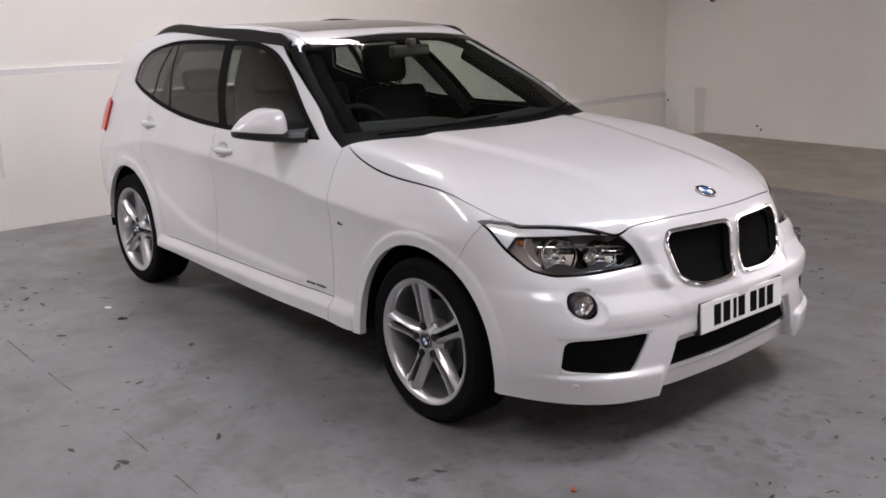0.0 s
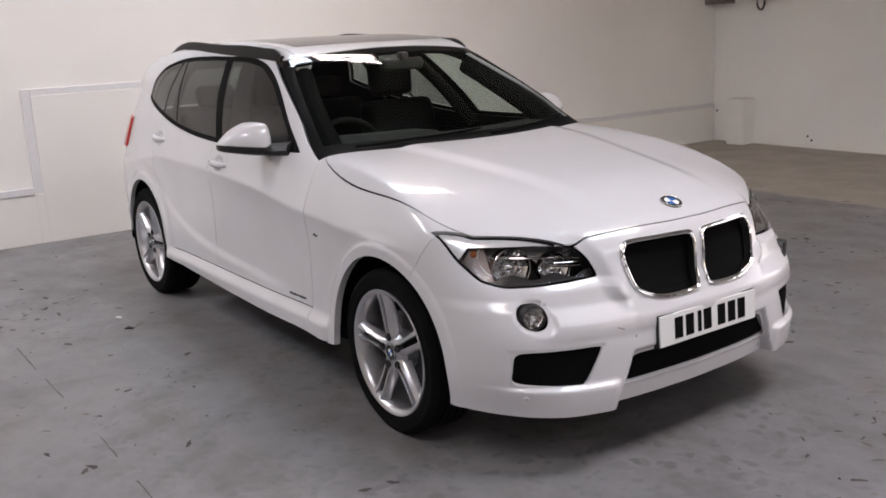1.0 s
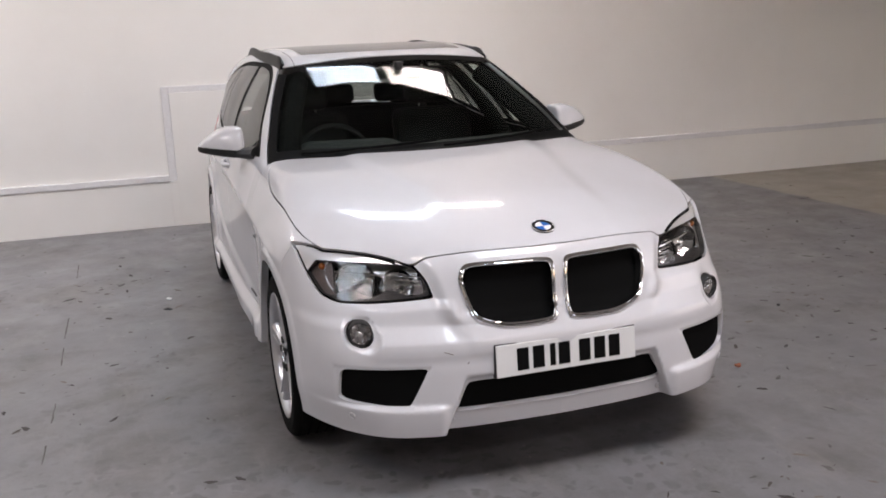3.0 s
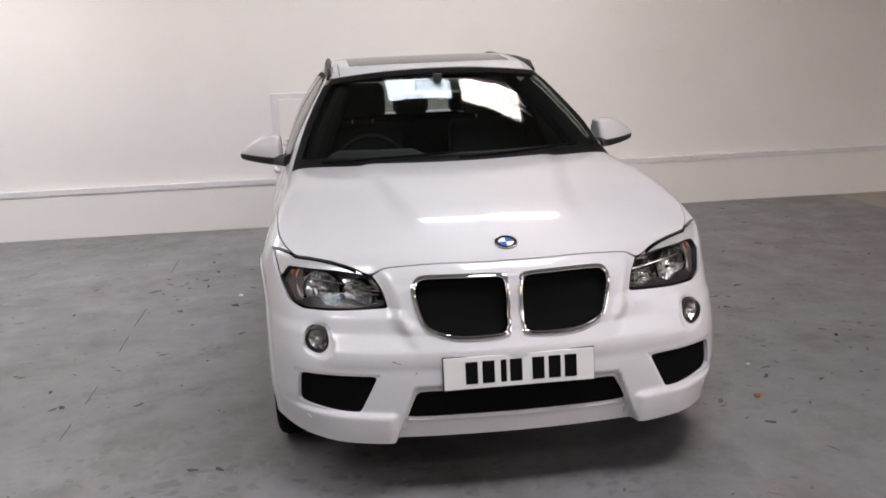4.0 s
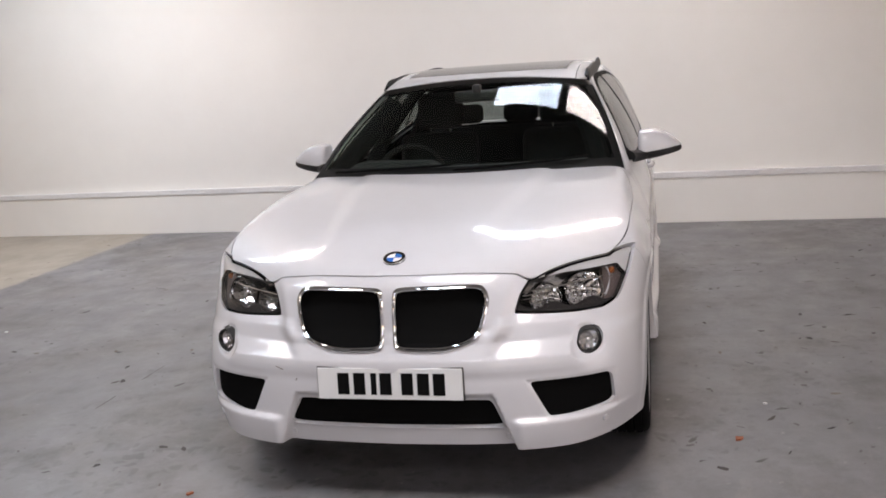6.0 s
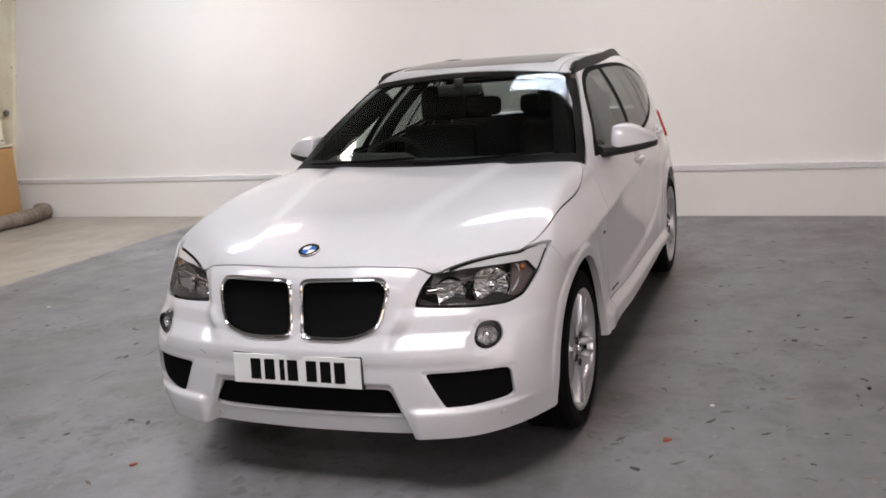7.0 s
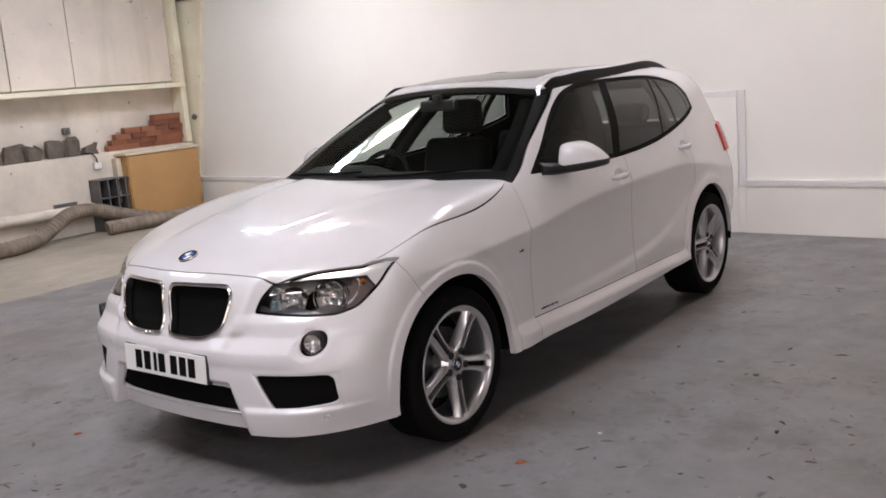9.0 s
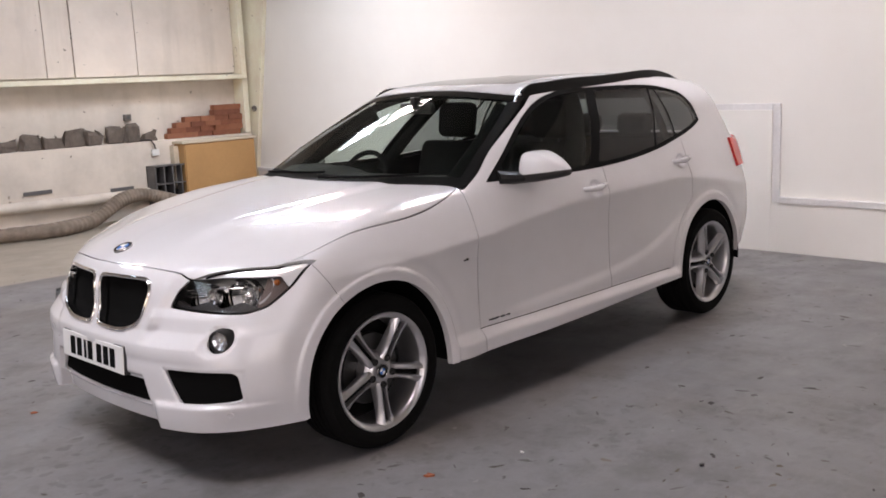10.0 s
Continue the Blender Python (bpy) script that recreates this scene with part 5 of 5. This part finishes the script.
# thick ribbed dust hose on the floor
def hose(name, pts, r):
    sp = [spline(range(len(pts)), [p[i] for p in pts]) for i in range(3)]
    us = np.linspace(0, len(pts) - 1, 26 * len(pts))
    bm = bmesh.new()
    line = [tuple(float(f(u)) for f in sp) for u in us]
    n = len(line)
    sweep(bm, line, lambda u: r * (1 + 0.045 * math.sin(u * n * 1.05) + 0.05 * math.sin(u * 23)), 14)
    return tagged(part(name, bm, HOSE, None, "", True), "thick dusty grey-brown extraction hose on the floor", "hose")


hose("hose", [(3.2, -6.55, 0.085), (1.6, -6.72, 0.085), (0.4, -6.72, 0.085), (-0.39, -6.50, 0.085), (-0.78, -6.56, 0.085), (-1.12, -6.74, 0.10), (-1.36, -6.80, 0.21), (-1.55, -6.82, 0.29), (-1.76, -6.82, 0.31), (-1.98, -6.82, 0.26), (-2.25, -6.78, 0.17), (-2.6, -6.72, 0.09)], 0.080)
hose("hose", [(-1.86, -6.60, 0.075), (-2.0, -6.57, 0.085), (-2.4, -6.52, 0.085), (-2.9, -6.50, 0.085), (-3.3, -6.52, 0.085), (-3.58, -6.62, 0.085), (-3.66, -6.8, 0.085)], 0.082)

# ---- far corner ----
thing("corner_box", WALL, "white boxed-in pipe casing at the wall foot", "casing", [((-2.935, 6.585, 0), (-2.70, 6.798, 0.535))], 0.006)
thing("junction_box", WALL_BOX, "brown-grey junction box fixed on the wall", "junction box", [((-3.42, 6.62, 1.62), (-3.02, 6.798, 1.95))], 0.006)
second = thing("junction_box", WALL_BOX, "brown-grey junction box with a looped lead", "junction box", [((-2.74, 6.66, 1.645), (-2.40, 6.798, 1.9))], 0.006)
bm = bmesh.new()
sweep(bm, [(-2.62 + 0.05 * math.sin(a), 6.74, 1.62 + 0.085 * math.cos(a)) for a in np.linspace(0.5, math.tau - 0.5, 20)], 0.011, 6)
part("lead", bm, BLACK, second, "looped black lead")
for x, z in ((-1.99, 0.13), (-1.94, 0.09), (-3.25, 0.36)):
    bm = bmesh.new()
    lathe(bm, [(0.001, 0.0), (0.012, 0.0), (0.014, 0.004)], 10)
    tagged(part("wall_plug", bm, BLACK), "small dark plugged hole in the wall", "plug", "plugged holes").matrix_basis = pose(x, 6.797, z)

vent = thing("wall_vent", WALL_BOX, "dark slatted vent high on the cream wall", "vent", [((-3.659, -7.1, 2.72), (-3.62, -6.8, 3.0))], 0.004)
for k in range(5):
    bm = bmesh.new()
    box(bm, (-3.621, -7.085, 2.742 + 0.05 * k), (-3.607, -6.815, 2.768 + 0.05 * k), None, 0.003)
    part("slat", bm, RACK, vent)
bm = bmesh.new()
lathe(bm, [(0.001, 0.05), (0.03, 0.045), (0.04, 0.02), (0.03, 0.0), (0.02, 0.0)], 14)
tagged(part("door_knob", bm, WALL_BOX, None, "", True), "dark round knob on the partition's end", "knob").matrix_basis = pose(-3.66, -7.03, 1.24, 0, 0, -90)

# ---- scraps and chips on the floor ----
def scrap(x, y, size, mat, label):
    bm = bmesh.new()
    n = 7
    ring = [bm.verts.new((size * (0.6 + 0.5 * rnd.random()) * math.cos(k * math.tau / n), size * (0.35 + 0.3 * rnd.random()) * math.sin(k * math.tau / n), 0.004 + 0.006 * rnd.random())) for k in range(n)]
    low = [bm.verts.new((v.co.x, v.co.y, 0.0005)) for v in ring]
    bm.faces.new(ring)
    for k in range(n):
        bm.faces.new((low[k], low[(k + 1) % n], ring[(k + 1) % n], ring[k]))
    ob = tagged(part("scrap", bm, mat), label, "scrap", "scraps on the floor")
    ob.matrix_basis = pose(x, y, 0, 0, 0, rnd.uniform(0, 180))


scrap(-0.993, -1.21, 0.03, PLATE_WHITE, "small white paper scrap on the floor")
scrap(-0.012, -3.28, 0.02, PLATE_WHITE, "small white paper scrap on the floor")
scrap(-0.75, -1.23, 0.03, BLACK, "small dark scrap on the floor")
scrap(0.765, 1.98, 0.016, BLACK, "small black lump of dirt on the floor")
scrap(1.485, 1.21, 0.024, RUST, "small orange-red flake on the floor")
scrap(2.145, -0.85, 0.020, RUST, "small orange-red flake on the floor")
scrap(1.085, 1.35, 0.011, PLATE_WHITE, "small white paper scrap on the floor")


def fleck(bm, x, y, size):
    """A thin ragged flake lying on the slab, longer than it is wide."""
    turn, long, wide = rnd.uniform(0, math.pi), size * rnd.uniform(0.9, 2.0), size * rnd.uniform(0.3, 0.75)
    ring = []
    for k in range(8):
        a = k * math.tau / 8 + rnd.uniform(-0.25, 0.25)
        u, v = long * rnd.uniform(0.45, 1.2) * math.cos(a), wide * rnd.uniform(0.4, 1.25) * math.sin(a)
        ring.append(bm.verts.new((x + u * math.cos(turn) - v * math.sin(turn), y + u * math.sin(turn) + v * math.cos(turn), 0.001 + 0.0015 * rnd.random())))
    bm.faces.new(ring)


bm = bmesh.new()
for k in range(950):
    x, y = rnd.uniform(-3.3, 4.4), rnd.uniform(-4.6, 4.6)
    if abs(y) < 1.0 and -2.3 < x < 2.2:
        continue
    fleck(bm, x, y, 0.005 + 0.021 * rnd.random() ** 2.4)
tagged(part("floor_chips", bm, CHIP), "dark grit and paint chips on the floor", "grit", kind="stuff")

# flakes in loose clusters where the paint has lifted
bm = bmesh.new()
for cx, cy, spread, count in ((2.75, -0.55, 0.16, 34), (3.05, 0.15, 0.22, 30), (2.65, 0.75, 0.14, 20), (2.95, -1.5, 0.25, 24), (2.2, -1.75, 0.2, 20), (0.4, -1.85, 0.3, 22), (-1.5, -1.45, 0.25, 46), (-1.7, 1.75, 0.3, 34), (1.9, 1.9, 0.25, 20), (0.2, 2.2, 0.3, 24), (3.5, 1.2, 0.3, 20), (-0.6, 3.3, 0.5, 40), (0.8, 3.0, 0.5, 30)):
    for k in range(count):
        fleck(bm, rnd.gauss(cx, spread), rnd.gauss(cy, spread * 1.3), 0.006 + 0.021 * rnd.random() ** 2.2)
tagged(part("paint_flakes", bm, CHIP), "dark worn flakes in the floor paint", "flakes", kind="stuff")
# dirt trodden into the paint, in soft flat smudges
bm = bmesh.new()
for cx, cy, spread, count in ((1.5, 1.25, 0.22, 26), (0.65, 1.8, 0.33, 26), (-0.7, 2.0, 0.35, 26), (-1.7, 1.55, 0.3, 24), (1.15, 1.65, 0.3, 18), (0.9, 2.6, 0.4, 20), (2.5, 0.85, 0.3, 26), (2.9, -0.2, 0.35, 22), (2.4, 1.5, 0.35, 18), (1.0, 3.3, 0.6, 22), (-0.6, 3.4, 0.6, 20), (2.3, -1.6, 0.4, 12), (0.6, -2.4, 0.6, 12), (-1.6, -1.5, 0.3, 14)):
    for k in range(count // 2):
        x, y = rnd.gauss(cx, spread * 1.3), rnd.gauss(cy, spread * 1.3)
        if abs(y) > 0.95 or x > 2.25:
            fleck(bm, x, y, 0.008 + 0.018 * rnd.random() ** 1.6)
tagged(part("floor_smudges", bm, SMUDGE), "dark dirt smudges trodden into the floor paint", "smudges", kind="stuff")
# narrow saw-cut joint in the slab
bm = bmesh.new()
rows = []
for x in np.linspace(-2.3, 1.3, 60):
    c, w = -1.79 + 0.006 * math.sin(x * 3.1) + rnd.uniform(-0.002, 0.002), 0.0015 + 0.0035 * rnd.random() ** 2
    rows.append([bm.verts.new((x, c - w, 0.0012)), bm.verts.new((x, c + w, 0.0012))])
for k, (p, q) in enumerate(zip(rows, rows[1:])):
    if math.sin(k * 0.55) + math.sin(k * 0.23 + 1.0) > 0.15:
        bm.faces.new((p[0], p[1], q[1], q[0]))
tagged(part("trim_floor_joint", bm, SEAM), "narrow dark joint across the floor slab", "joint", kind="structure")
